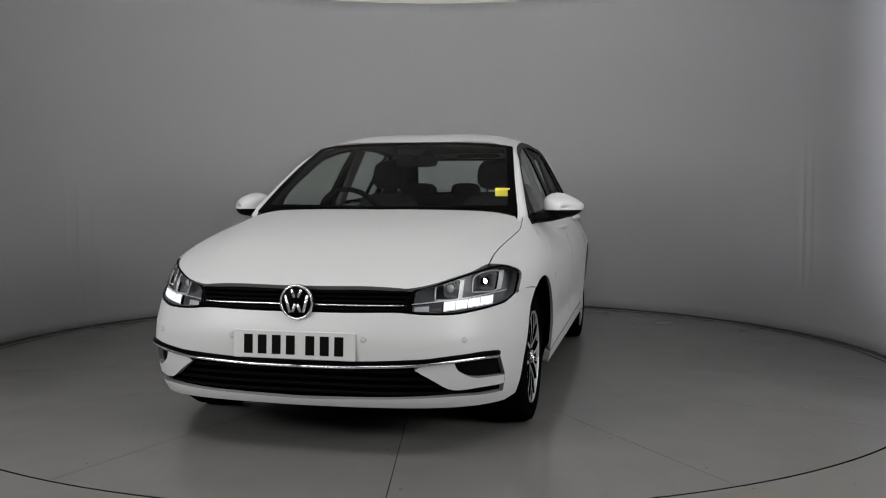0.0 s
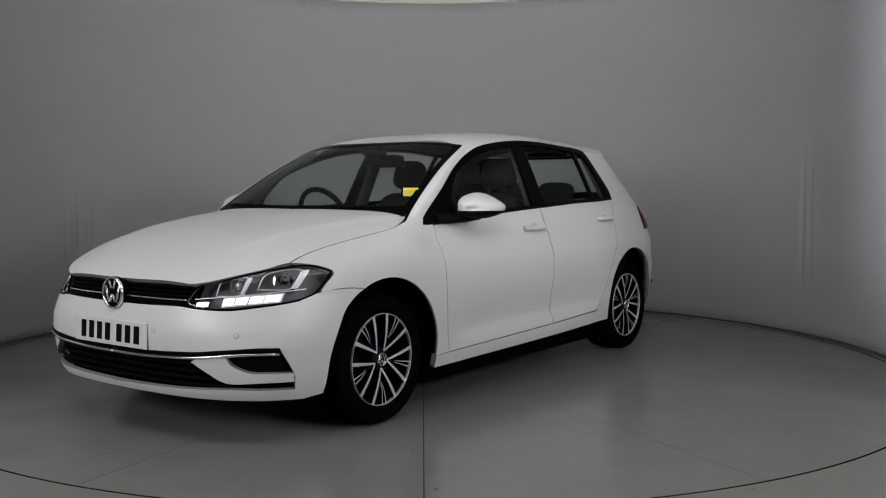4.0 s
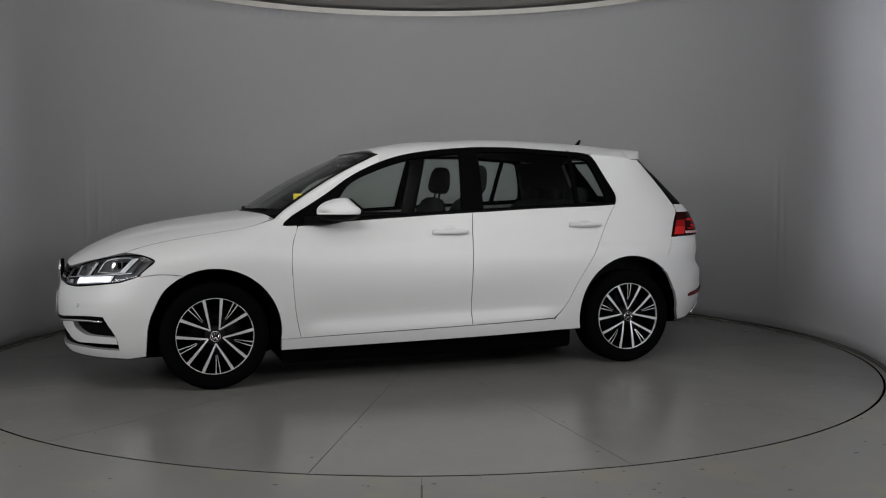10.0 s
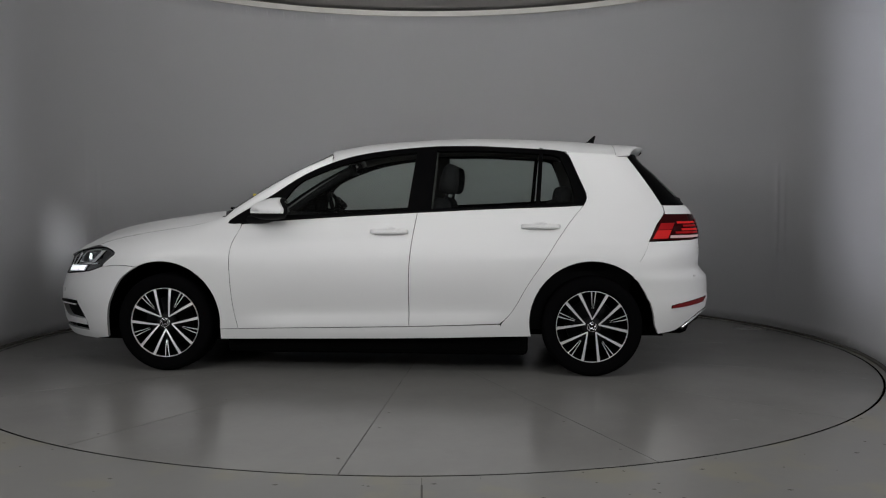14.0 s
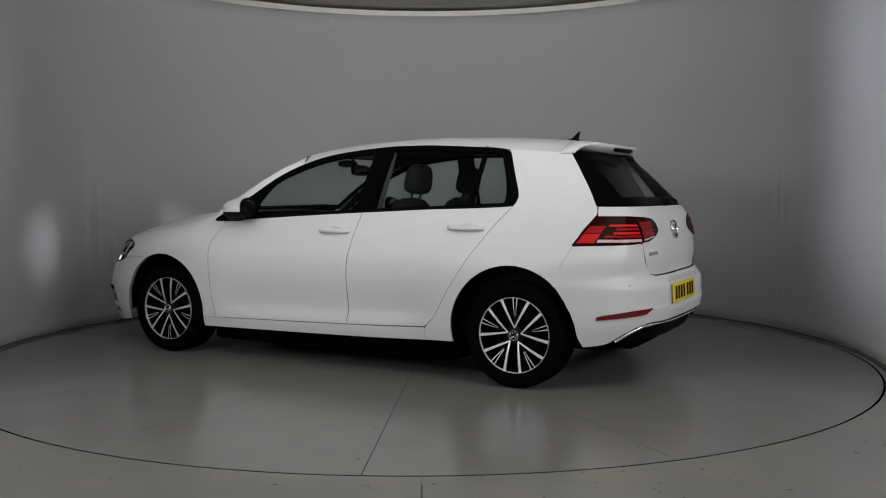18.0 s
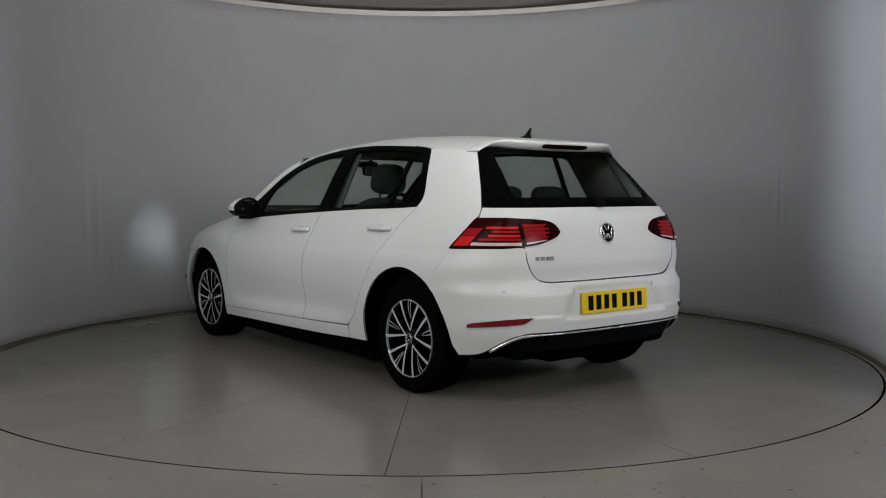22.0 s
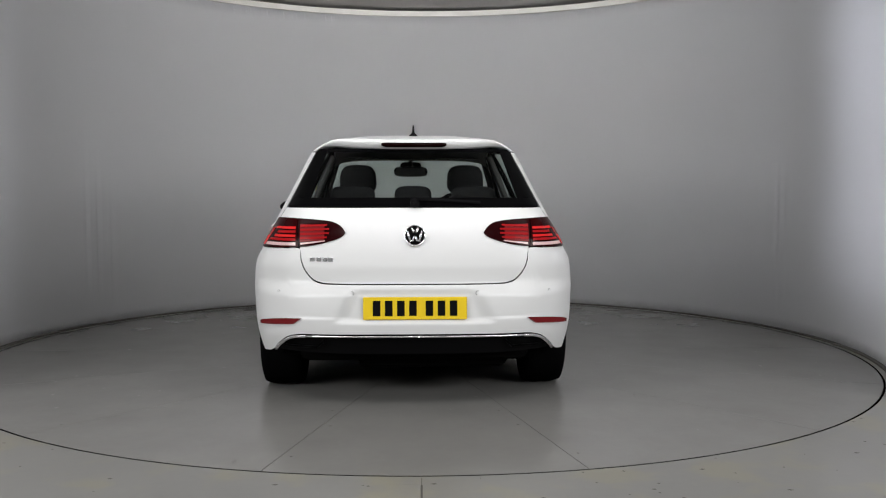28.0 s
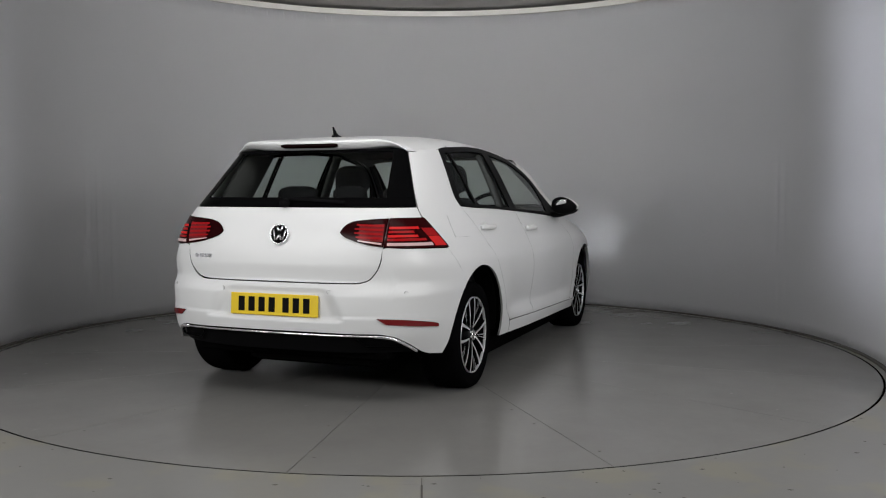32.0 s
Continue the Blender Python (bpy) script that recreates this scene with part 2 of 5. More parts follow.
def tube(pts, r, n=8, flat=1.0, closed=False, up=(0, 0, 1)):
    """A rod along 3D points; flat squeezes it along up."""
    bm = bmesh.new()
    P = [Vector(p) for p in pts]
    rings = []
    for i, p in enumerate(P):
        a, b = P[i - 1] if (i or closed) else p, P[(i + 1) % len(P)] if (i < len(P) - 1 or closed) else p
        t = (b - a).normalized()
        s = t.cross(Vector(up)).normalized()
        w = s.cross(t).normalized()
        rings.append([bm.verts.new(p + s * r * math.cos(6.28319 * k / n) + w * r * flat * math.sin(6.28319 * k / n)) for k in range(n)])
    m = len(rings)
    for i in range(m if closed else m - 1):
        for k in range(n):
            bm.faces.new((rings[i][k], rings[i][(k + 1) % n], rings[(i + 1) % m][(k + 1) % n], rings[(i + 1) % m][k]))
    if not closed:
        bm.faces.new(rings[0][::-1])
        bm.faces.new(rings[-1])
    bmesh.ops.recalc_face_normals(bm, faces=bm.faces)
    for f in bm.faces:
        f.smooth = True
    return bm


def lathe(profile, n=48, axis="y"):
    """A turned form: profile of (radius, height along the axis)."""
    bm = bmesh.new()
    rings = []
    for r, h in profile:
        ring = []
        for k in range(n):
            a = 2 * math.pi * k / n
            c, s = r * math.cos(a), r * math.sin(a)
            ring.append(bm.verts.new((c, h, s) if axis == "y" else (c, s, h)))
        rings.append(ring)
    for a, b in zip(rings, rings[1:]):
        for k in range(n):
            bm.faces.new((a[k], a[(k + 1) % n], b[(k + 1) % n], b[k]))
    bmesh.ops.remove_doubles(bm, verts=bm.verts, dist=1e-5)
    bmesh.ops.recalc_face_normals(bm, faces=bm.faces)
    for f in bm.faces:
        f.smooth = True
    return bm


# ---- body lines
def spline(*pts):
    """A smooth monotone curve through (a, b) pairs, as a function."""
    xs, ys = [p[0] for p in pts], [p[1] for p in pts]
    n = len(xs)
    d = [(ys[i + 1] - ys[i]) / (xs[i + 1] - xs[i]) for i in range(n - 1)]
    m = [d[0]] + [0 if d[i - 1] * d[i] <= 0 else 2 * d[i - 1] * d[i] / (d[i - 1] + d[i]) for i in range(1, n - 1)] + [d[-1]]

    def f(x):
        if x <= xs[0]:
            return ys[0] + m[0] * (x - xs[0])
        if x >= xs[-1]:
            return ys[-1] + m[-1] * (x - xs[-1])
        i = 0
        while x > xs[i + 1]:
            i += 1
        h = xs[i + 1] - xs[i]
        t = (x - xs[i]) / h
        a, b = t * t * (3 - 2 * t), t * (1 - t)
        return ys[i] * (1 - a) + ys[i + 1] * a + h * b * ((1 - t) * m[i] - t * m[i + 1])
    return f


def ease(a, b, x):
    t = min(1, max(0, (x - a) / (b - a)))
    return t * t * (3 - 2 * t)


# the car's body: x forward, y to its left, z up; half widths, nose and tail by height
HALF = spline((0.18, 0.858), (0.294, 0.884), (0.46, 0.900), (0.64, 0.902), (0.723, 0.896), (0.789, 0.875), (0.871, 0.832),
              (0.969, 0.783), (1.116, 0.708), (1.278, 0.622), (1.37, 0.567), (1.46, 0.50))
NOSE = spline((0.18, 2.08), (0.25, 2.125), (0.36, 2.145), (0.48, 2.155), (0.60, 2.135), (0.70, 2.10), (0.78, 2.06), (1.0, 1.95))
TAIL = spline((0.18, -1.97), (0.30, -2.03), (0.40, -2.075), (0.50, -2.085), (0.585, -2.078), (0.625, -2.045), (0.66, -2.02),
              (0.74, -2.012), (0.90, -1.985), (0.99, -1.955), (1.033, -1.925), (1.20, -1.765), (1.342, -1.625), (1.42, -1.60))
BLUNT_F = spline((0.2, 3.7), (0.42, 3.8), (0.6, 3.4), (0.76, 3.0), (1.0, 2.6))
BLUNT_R = spline((0.2, 3.5), (0.5, 3.6), (0.62, 3.8), (0.75, 5.0), (0.9, 6.8), (1.1, 7.0), (1.45, 7.0))
TAPER = spline((0.2, 0.0), (0.60, 0.0), (0.75, 0.06), (0.9, 0.095), (1.05, 0.10), (1.2, 0.075), (1.33, 0.035), (1.5, 0.03))
XF, XR = 0.9, -1.0


def half(x, z):
    """Half the body's width at its side."""
    w = HALF(z)
    w -= 0.028 * ease(-1.1, 0.9, x) * ease(0.74, 0.90, z) * (1 - ease(0.96, 1.3, z))
    w -= 0.014 * ease(-0.9, -0.5, x) * (1 - ease(0.55, 0.95, x)) * (1 - ease(0.74, 0.9, z)) * ease(0.25, 0.4, z)
    w -= 0.007 * math.exp(-((z - 0.772 + 0.032 * x) / 0.028) ** 2) * ease(-1.7, -1.2, x) * (1 - ease(0.7, 0.9, x))
    zc = 0.338 - 0.022 * x
    w -= 0.024 * ease(zc, zc + 0.045, z) * (1 - ease(zc + 0.05, zc + 0.27, z)) * ease(-0.95, -0.6, x) * (1 - ease(0.6, 0.95, x))
    return w


def side(x, z):
    w = half(min(max(x, XR), XF), z)
    if x > XF:
        t = (x - XF) / (NOSE(z) - XF)
        p = BLUNT_F(z)
        return w * max(0, 1 - t ** p) ** (1 / p)
    if x < XR:
        t = (XR - x) / (XR - TAIL(z))
        p = BLUNT_R(z)
        return w * (1 - TAPER(z) * t * t) * max(0, 1 - t ** p) ** (1 / p)
    return w


def front(a, z):
    """The nose, by the angle a (degrees) from its centre."""
    p, c, s = BLUNT_F(z), abs(math.cos(math.radians(a))), math.sin(math.radians(a))
    r = (c ** p + abs(s) ** p) ** (-1 / p)
    return (XF + (NOSE(z) - XF) * r * c, half(XF, z) * r * s, z)


def rear(a, z):
    """The tail, by the angle a (degrees) from its centre; its flanks draw in towards the corner."""
    p, k, c, s = BLUNT_R(z), TAPER(z), abs(math.cos(math.radians(a))), math.sin(math.radians(a))
    lo, hi = 0.5, 1.6
    for _ in range(26):
        r = (lo + hi) / 2
        if (r * c) ** p + (r * abs(s) / max(0.05, 1 - k * (r * c) ** 2)) ** p < 1:
            lo = r
        else:
            hi = r
    return (XR + (TAIL(z) - XR) * r * c, half(XR, z) * r * s, z)


def angle_at(surface, axis, value, z):
    """The angle at which front() or rear() reaches that x (axis 0) or y (axis 1)."""
    lo, hi = 0.0, 89.9
    up = surface(hi, z)[axis] > surface(lo, z)[axis]
    for _ in range(30):
        m = (lo + hi) / 2
        if (surface(m, z)[axis] < value) == up:
            lo = m
        else:
            hi = m
    return lo


# bonnet and wings: crown on the centre line, start of the shoulder's roll
CROWN = spline((0.80, 1.03), (0.95, 1.007), (1.223, 0.974), (1.339, 0.958), (1.535, 0.927), (1.731, 0.882), (1.927, 0.806), (2.026, 0.754), (2.10, 0.703))
ROLL = spline((0.8, 0.66), (1.2, 0.64), (1.6, 0.60), (1.9, 0.58), (2.1, 0.56))
ROUND = spline((0.9, 3.7), (1.2, 3.2), (1.6, 3.0), (1.9, 3.1), (2.1, 3.5))


def wing(x, k):
    """Wing (k from -1 at the bottom to 0 at the shoulder) and over it to the bonnet's middle (k = 1)."""
    zs = ROLL(x)
    if k <= 0:
        z = zs + k * (zs - 0.2)
        return (x, side(x, z), z)
    q, a = ROUND(x), math.radians(90 * k)
    ys, dz = side(x, zs), CROWN(x) - zs
    return (x, ys * max(0, math.cos(a)) ** (2 / q), zs + dz * math.sin(a) ** (2 / q))


def wing_k(x, y):
    """k on the top where the half width is y."""
    q = ROUND(x)
    return math.degrees(math.acos(min(1, (y / side(x, ROLL(x))) ** (q / 2)))) / 90


def top(x, y):
    zs, ys, q = ROLL(x), side(x, ROLL(x)), ROUND(x)
    t = min(1, abs(y) / max(ys, 1e-6))
    return zs + (CROWN(x) - zs) * (1 - t ** q) ** (1 / q)




# ---- the booth
WALL_R, DECK_R, GROUND = 3.02, 2.94, 0.009


def ring_sector(r0, r1, a0, a1, z0, z1, n):
    """A flat ring piece between two angles (degrees), with thickness."""
    bm = bmesh.new()
    cols = []
    for i in range(n + 1):
        a = math.radians(a0 + (a1 - a0) * i / n)
        c, s = math.cos(a), math.sin(a)
        cols.append([bm.verts.new((r * c, r * s, z)) for r, z in ((r0, z1), (r1, z1), (r1, z0), (r0, z0))])
    for p, q in zip(cols, cols[1:]):
        for k in range(4):
            bm.faces.new((p[k], p[(k + 1) % 4], q[(k + 1) % 4], q[k]))
    bm.faces.new(cols[0][::-1])
    bm.faces.new(cols[-1])
    bmesh.ops.recalc_face_normals(bm, faces=bm.faces)
    return bm


def booth_wall():
    """The curved wall, open towards the camera, with a few soft vertical creases."""
    bm = bmesh.new()
    creases = ((153.9, 0.75, 0.5, 0.010), (151.0, 0.6, 0.45, 0.008), (156.4, 0.9, 0.55, 0.006), (18.3, 0.85, 0.55, 0.008), (16.6, 0.9, 0.5, 0.005))
    cols = []
    a, n, m = -34.0, 620, 30
    for i in range(n + 1):
        ang = -34.0 + 248.0 * i / n
        col = []
        for j in range(m + 1):
            z = 2.89 * j / m
            r = WALL_R
            for c, zc, zh, d in creases:
                r += 1.7 * d * math.exp(-((ang - c) / 0.45) ** 2) * math.exp(-((z - zc) / zh) ** 4) * math.sin((ang - c) * 3.2 + 0.7)
            r += 0.004 * math.sin(math.radians(ang) * 9 + 1.3 * z)
            if j == 0:
                r -= 0.006
            col.append(bm.verts.new((r * math.cos(math.radians(ang)), r * math.sin(math.radians(ang)), z)))
        cols.append(col)
    for p, q in zip(cols, cols[1:]):
        for j in range(m):
            bm.faces.new((p[j], p[j + 1], q[j + 1], q[j]))
    bmesh.ops.solidify(bm, geom=bm.faces[:], thickness=0.03)
    bmesh.ops.recalc_face_normals(bm, faces=bm.faces)
    ob = part("wall_booth", bm, FABRIC, None, smooth=True)
    tagged(ob, "pale grey curved booth wall with faint creases", "wall", kind="structure")
    rim = part("trim_rim", ring_sector(WALL_R - 0.03, WALL_R + 0.05, -34, 214, 2.890, 2.942, 120), RIM, None)
    tagged(rim, "cream rim along the top of the wall", "trim", kind="structure")
    # low dark ring along the wall's foot
    kerb = part("baseboard", ring_sector(WALL_R - 0.034, WALL_R - 0.004, -34, 214, 0.0, 0.022, 120), DIRT, None)
    tagged(kerb, "low dark strip at the foot of the wall", "baseboard", kind="structure")


def booth_floor():
    bm = bmesh.new()
    n = 180
    inner = [bm.verts.new(((DECK_R + 0.014) * math.cos(2 * math.pi * k / n), (DECK_R + 0.014) * math.sin(2 * math.pi * k / n), 0)) for k in range(n)]
    outer = [bm.verts.new((10.6 * math.cos(2 * math.pi * k / n), 10.6 * math.sin(2 * math.pi * k / n), 0)) for k in range(n)]
    for k in range(n):
        bm.faces.new((inner[k], outer[k], outer[(k + 1) % n], inner[(k + 1) % n]))
    ob = part("floor", bm, SURROUND, None, at=pose(0, 0, GROUND))
    tagged(ob, "worn grey painted floor round the turntable", "floor", kind="structure")
    pit = bmesh.new()
    bmesh.ops.create_circle(pit, cap_ends=True, segments=96, radius=DECK_R + 0.03)
    tagged(part("floor_pit", pit, VOID, None, at=pose(0, 0, -0.05)), "dark pit under the turntable", "floor", kind="structure")
    # black side face, so that the gap round the turntable reads as a dark line
    tagged(part("trim_edge", ring_sector(DECK_R + 0.0135, DECK_R + 0.03, 0, 359.99, -0.05, -0.0015, 180), VOID, None, at=pose(0, 0, GROUND)), "black inner side of the floor round the turntable", "trim", kind="structure")
    # the outer floor sheet overlaps the inner one along a straight edge
    sheet = block((-4.2, -7.6, 0.0), (-0.008, -3.060, 0.003)), block((0.0, -7.6, 0.0), (4.2, -3.063, 0.003))
    for bm in sheet:
        tagged(part("floor_sheet", bm, SURROUND, None, at=pose(0, 0, GROUND)), "worn grey floor sheet with a straight front edge", "floor", kind="structure")
    for lo, hi in (((-0.0078, -7.6, 0.0006), (-0.0002, -3.062, 0.0012)), ((-0.13, -3.0596, 0.0002), (-0.008, -3.057, 0.0022)), ((-0.0055, -3.056, 0.0001), (-0.0030, -2.975, 0.0008))):
        tagged(part("trim_joint", block(lo, hi), DIRT, None, at=pose(0, 0, GROUND)), "thin dark joint in the floor", "trim", kind="structure")
    for x0, x1, y0, y1 in ((2.42, 2.62, -2.83, -2.92), (1.98, 2.42, -2.70, -2.83)):
        d = Vector((x1 - x0, y1 - y0, 0))
        j = part("trim_joint", block((0, -0.0016, 0.0001), (d.length, 0.0016, 0.0008)), DIRT, None, at=Matrix.Translation((x0, y0, GROUND)) @ pose(0, 0, 0, 0, 0, math.degrees(math.atan2(d.y, d.x))))
        tagged(j, "faint dark joint in the floor", "trim", kind="structure")
    cl = bmesh.new()
    bmesh.ops.create_circle(cl, cap_ends=True, segments=96, radius=3.12)
    tagged(part("ceiling", cl, CEILING, None, at=pose(0, 0, 2.972)), "off-white booth ceiling", "ceiling", kind="structure")
    # the room that closes the place
    for nm, lo, hi in (("wall_south", (-6, -8.6, 0), (6, -8.5, 4.2)), ("wall_north", (-6, 4.5, 0), (6, 4.6, 4.2)),
                       ("wall_east", (6, -8.6, 0), (6.1, 4.6, 4.2)), ("wall_west", (-6.1, -8.6, 0), (-6, 4.6, 4.2)),
                       ("ceiling_room", (-6.1, -8.6, 4.2), (6.1, 4.6, 4.3))):
        tagged(part(nm, block(lo, hi), OUTER, None), "plain grey room wall" if nm != "ceiling_room" else "plain grey room ceiling",
               "ceiling" if nm == "ceiling_room" else "wall", kind="structure")


SEAM = 63.2


def turntable():
    root = tagged(new("turntable"), "round grey painted steel turntable with radial joints, under the car", "turntable")
    step = 360 / 14
    wedge = None
    for k in range(14):
        a = SEAM + k * step
        if wedge is None:
            ob = part("deck_panel", ring_sector(0.05, DECK_R, 0.04, step - 0.04, -0.03, 0.0, 26), DECK, root)
            wedge = ob
        else:
            ob = new("deck_panel", wedge.data)
            ob.parent = root
        ob.matrix_basis = pose(0, 0, 0, 0, 0, a)
    part("hub_plate", ring_sector(0.0, 0.0495, 0, 359.99, -0.03, 0.0, 48), DECK, root)
    part("under_frame", ring_sector(0.0, DECK_R - 0.005, 0, 359.99, -0.045, -0.032, 96), VOID, root)
    part("edge_band", ring_sector(DECK_R + 0.0005, DECK_R + 0.005, 0, 359.99, -0.03, -0.0012, 180), VOID, root, "dark band round the edge")
    # bolts and scuffs on the deck
    rnd = random.Random(4)
    for k in range(14):
        for r in (1.9, 2.2, 2.72):
            b = math.radians(SEAM + k * step + rnd.choice((-1, 1)) * math.degrees(0.045 / r))
            part("bolt", lathe([(0.0, 0.0022), (0.006, 0.0022), (0.008, 0.0004)], 10, "z"), DIRT, root, at=pose(r * math.cos(b), r * math.sin(b), 0))
    bm = bmesh.new()
    for k in range(110):
        r, a = math.sqrt(rnd.uniform(0.5, 8.2)), rnd.uniform(0, 6.283)
        s = rnd.uniform(0.004, 0.013)
        q = [bm.verts.new((r * math.cos(a) + s * rnd.uniform(0.5, 2.2) * math.cos(a + b * 1.571), r * math.sin(a) + s * math.sin(a + b * 1.571) * rnd.uniform(0.4, 1), 0.0006)) for b in range(4)]
        bm.faces.new(q)
    bmesh.ops.recalc_face_normals(bm, faces=bm.faces)
    tagged(part("scuff_marks", bm, DIRT, root), kind="stuff")
    return root


def floor_marks():
    """Small chips and specks of dirt on the floor before the turntable."""
    rnd = random.Random(11)
    bm = bmesh.new()
    for k in range(90):
        r, a = rnd.uniform(2.97, 3.6), rnd.uniform(-2.5, -0.6)
        s = rnd.uniform(0.003, 0.009)
        q = [bm.verts.new((r * math.cos(a) + s * rnd.uniform(0.6, 2) * math.cos(b * 1.571), r * math.sin(a) + s * math.sin(b * 1.571), 0.0008)) for b in range(4)]
        bm.faces.new(q)
    bmesh.ops.recalc_face_normals(bm, faces=bm.faces)
    tagged(part("floor_specks", bm, DIRT, None, at=pose(0, 0, GROUND + 0.0025)), "dark specks and chips on the worn floor", "dirt", kind="stuff")


booth_wall()
booth_floor()
floor_marks()
TABLE = turntable()




# ---- upper body: roof, screens and windows
ROOF_C = spline((-1.70, 1.392), (-1.586, 1.411), (-1.389, 1.432), (-1.192, 1.447), (-0.996, 1.457), (-0.8, 1.464), (-0.605, 1.467), (-0.41, 1.463),
                (-0.216, 1.452), (-0.022, 1.440), (0.172, 1.414), (0.319, 1.380), (0.40, 1.357), (0.50, 1.32))
# the upper edge of the side windows
EDGE = spline((-1.60, 1.325), (-1.152, 1.366), (-1.099, 1.376), (-0.921, 1.387), (-0.744, 1.397), (-0.566, 1.404), (-0.389, 1.403), (-0.211, 1.392), (-0.035, 1.374),
              (0.141, 1.345), (0.315, 1.291), (0.486, 1.210), (0.654, 1.099), (0.826, 0.996), (0.885, 0.962))
SHARP = spline((-1.6, 4.0), (-0.2, 4.0), (0.2, 5.5), (0.45, 11.0))
SILL = spline((-1.30, 1.036), (-1.266, 1.034), (-1.076, 1.024), (-0.728, 1.013), (-0.382, 0.996), (-0.038, 0.979), (0.304, 0.959), (0.577, 0.942), (0.831, 0.920), (0.92, 0.925))


def roof(x, t):
    """t: 0 on the centre line, 1 at the windows' upper edge."""
    ze = EDGE(x)
    ye = side(x, ze)
    return (x, ye * t, ROOF_C(x) - (ROOF_C(x) - ze) * t ** SHARP(x))


def flank(x, z):
    return (x, side(x, z), z)


def deep(x, z, d=0.0):
    return (x, side(x, z) - d, z)


def nose_line(pts):
    """(y, z) or (x, z, 'x') points on the nose, as (angle, z)."""
    return [(angle_at(front, 1, p[0], p[1]), p[1]) if len(p) == 2 else (angle_at(front, 0, p[0], p[1]), p[1]) for p in pts]


def nose_skin(a, z):
    """The nose, kept under the bonnet's and the wings' tops."""
    x, y, zz = front(a, z)
    if z <= ROLL(min(x, 2.1)) or z <= top(x, y):
        return (x, y, zz)
    lo, hi = 0.5, 1.0
    for _ in range(18):
        t = (lo + hi) / 2
        if top(XF + (x - XF) * t, y * t) > z:
            lo = t
        else:
            hi = t
    return (XF + (x - XF) * lo, y * lo, zz)


def tail_line(pts):
    """(y, z) points on the tail, or (x, z) where x lies behind the rear axle, as (angle, z)."""
    return [(angle_at(rear, 0 if p[0] < -1 else 1, p[0], p[1]), p[1]) for p in pts]


def wing_line(pts):
    """(x, z) points on the wing, as (x, k)."""
    out = []
    for x, z in pts:
        zs = ROLL(x)
        if z <= zs:
            out.append((x, (z - zs) / (zs - 0.2)))
        else:
            out.append((x, math.degrees(math.asin(min(1, ((z - zs) / (CROWN(x) - zs)) ** (ROUND(x) / 2)))) / 90))
    return out


def wing_blend(x, k):
    p = wing(x, k)
    if x < 1.15 and 0 < k:
        w = (1 - ease(0.88, 1.15, x)) * (1 - ease(0.5, 0.75, k))
        return (x, p[1] * (1 - w) + side(x, p[2]) * w, p[2])
    return p


GAP_A = ((0.833, 0.283), (0.859, 0.406), (0.874, 0.542), (0.882, 0.712), (0.870, 0.813), (0.828, 0.918))
GAP_B = ((-0.215, 0.306), (-0.212, 0.507), (-0.216, 0.677), (-0.233, 0.846), (-0.256, 0.989))
GAP_C = ((-0.761, 0.328), (-0.816, 0.378), (-0.856, 0.436), (-0.924, 0.556), (-1.009, 0.682), (-1.093, 0.811), (-1.177, 0.931), (-1.262, 1.034))


def arc(cx, cz, r, a0, a1, n):
    return [(cx + r * math.cos(math.radians(a0 + (a1 - a0) * i / (n - 1))), cz + r * math.sin(math.radians(a0 + (a1 - a0) * i / (n - 1)))) for i in range(n)]


# wheel arches: behind and over the front wheel, before and over the rear wheel
ARCH_F1, ARCH_F2 = arc(1.31, 0.325, 0.367, 187, 124, 9), arc(1.31, 0.325, 0.367, 124, 64, 23)
ARCH_R1, ARCH_R2 = arc(-1.305, 0.337, 0.3695, -13, 61, 10), arc(-1.305, 0.337, 0.3695, 61, 131, 12)
BONNET_GAP = ((1.770, 0.719), (1.69, 0.722), (1.60, 0.728), (1.43, 0.743), (1.20, 0.758), (1.12, 0.754), (1.04, 0.737), (0.955, 0.700))


def sides_of(name, make, mat, car, label="", **kw):
    """The same part on the car's left and right. Returns both."""
    return [part(name, sheets(make(), mirror=s, **kw), mat, car, label) for s in (False, True)]


def belt(x0, x1, d=0.0, n=6):
    return [(x0 + (x1 - x0) * i / (n - 1), SILL(x0 + (x1 - x0) * i / (n - 1)) + d) for i in range(n)]


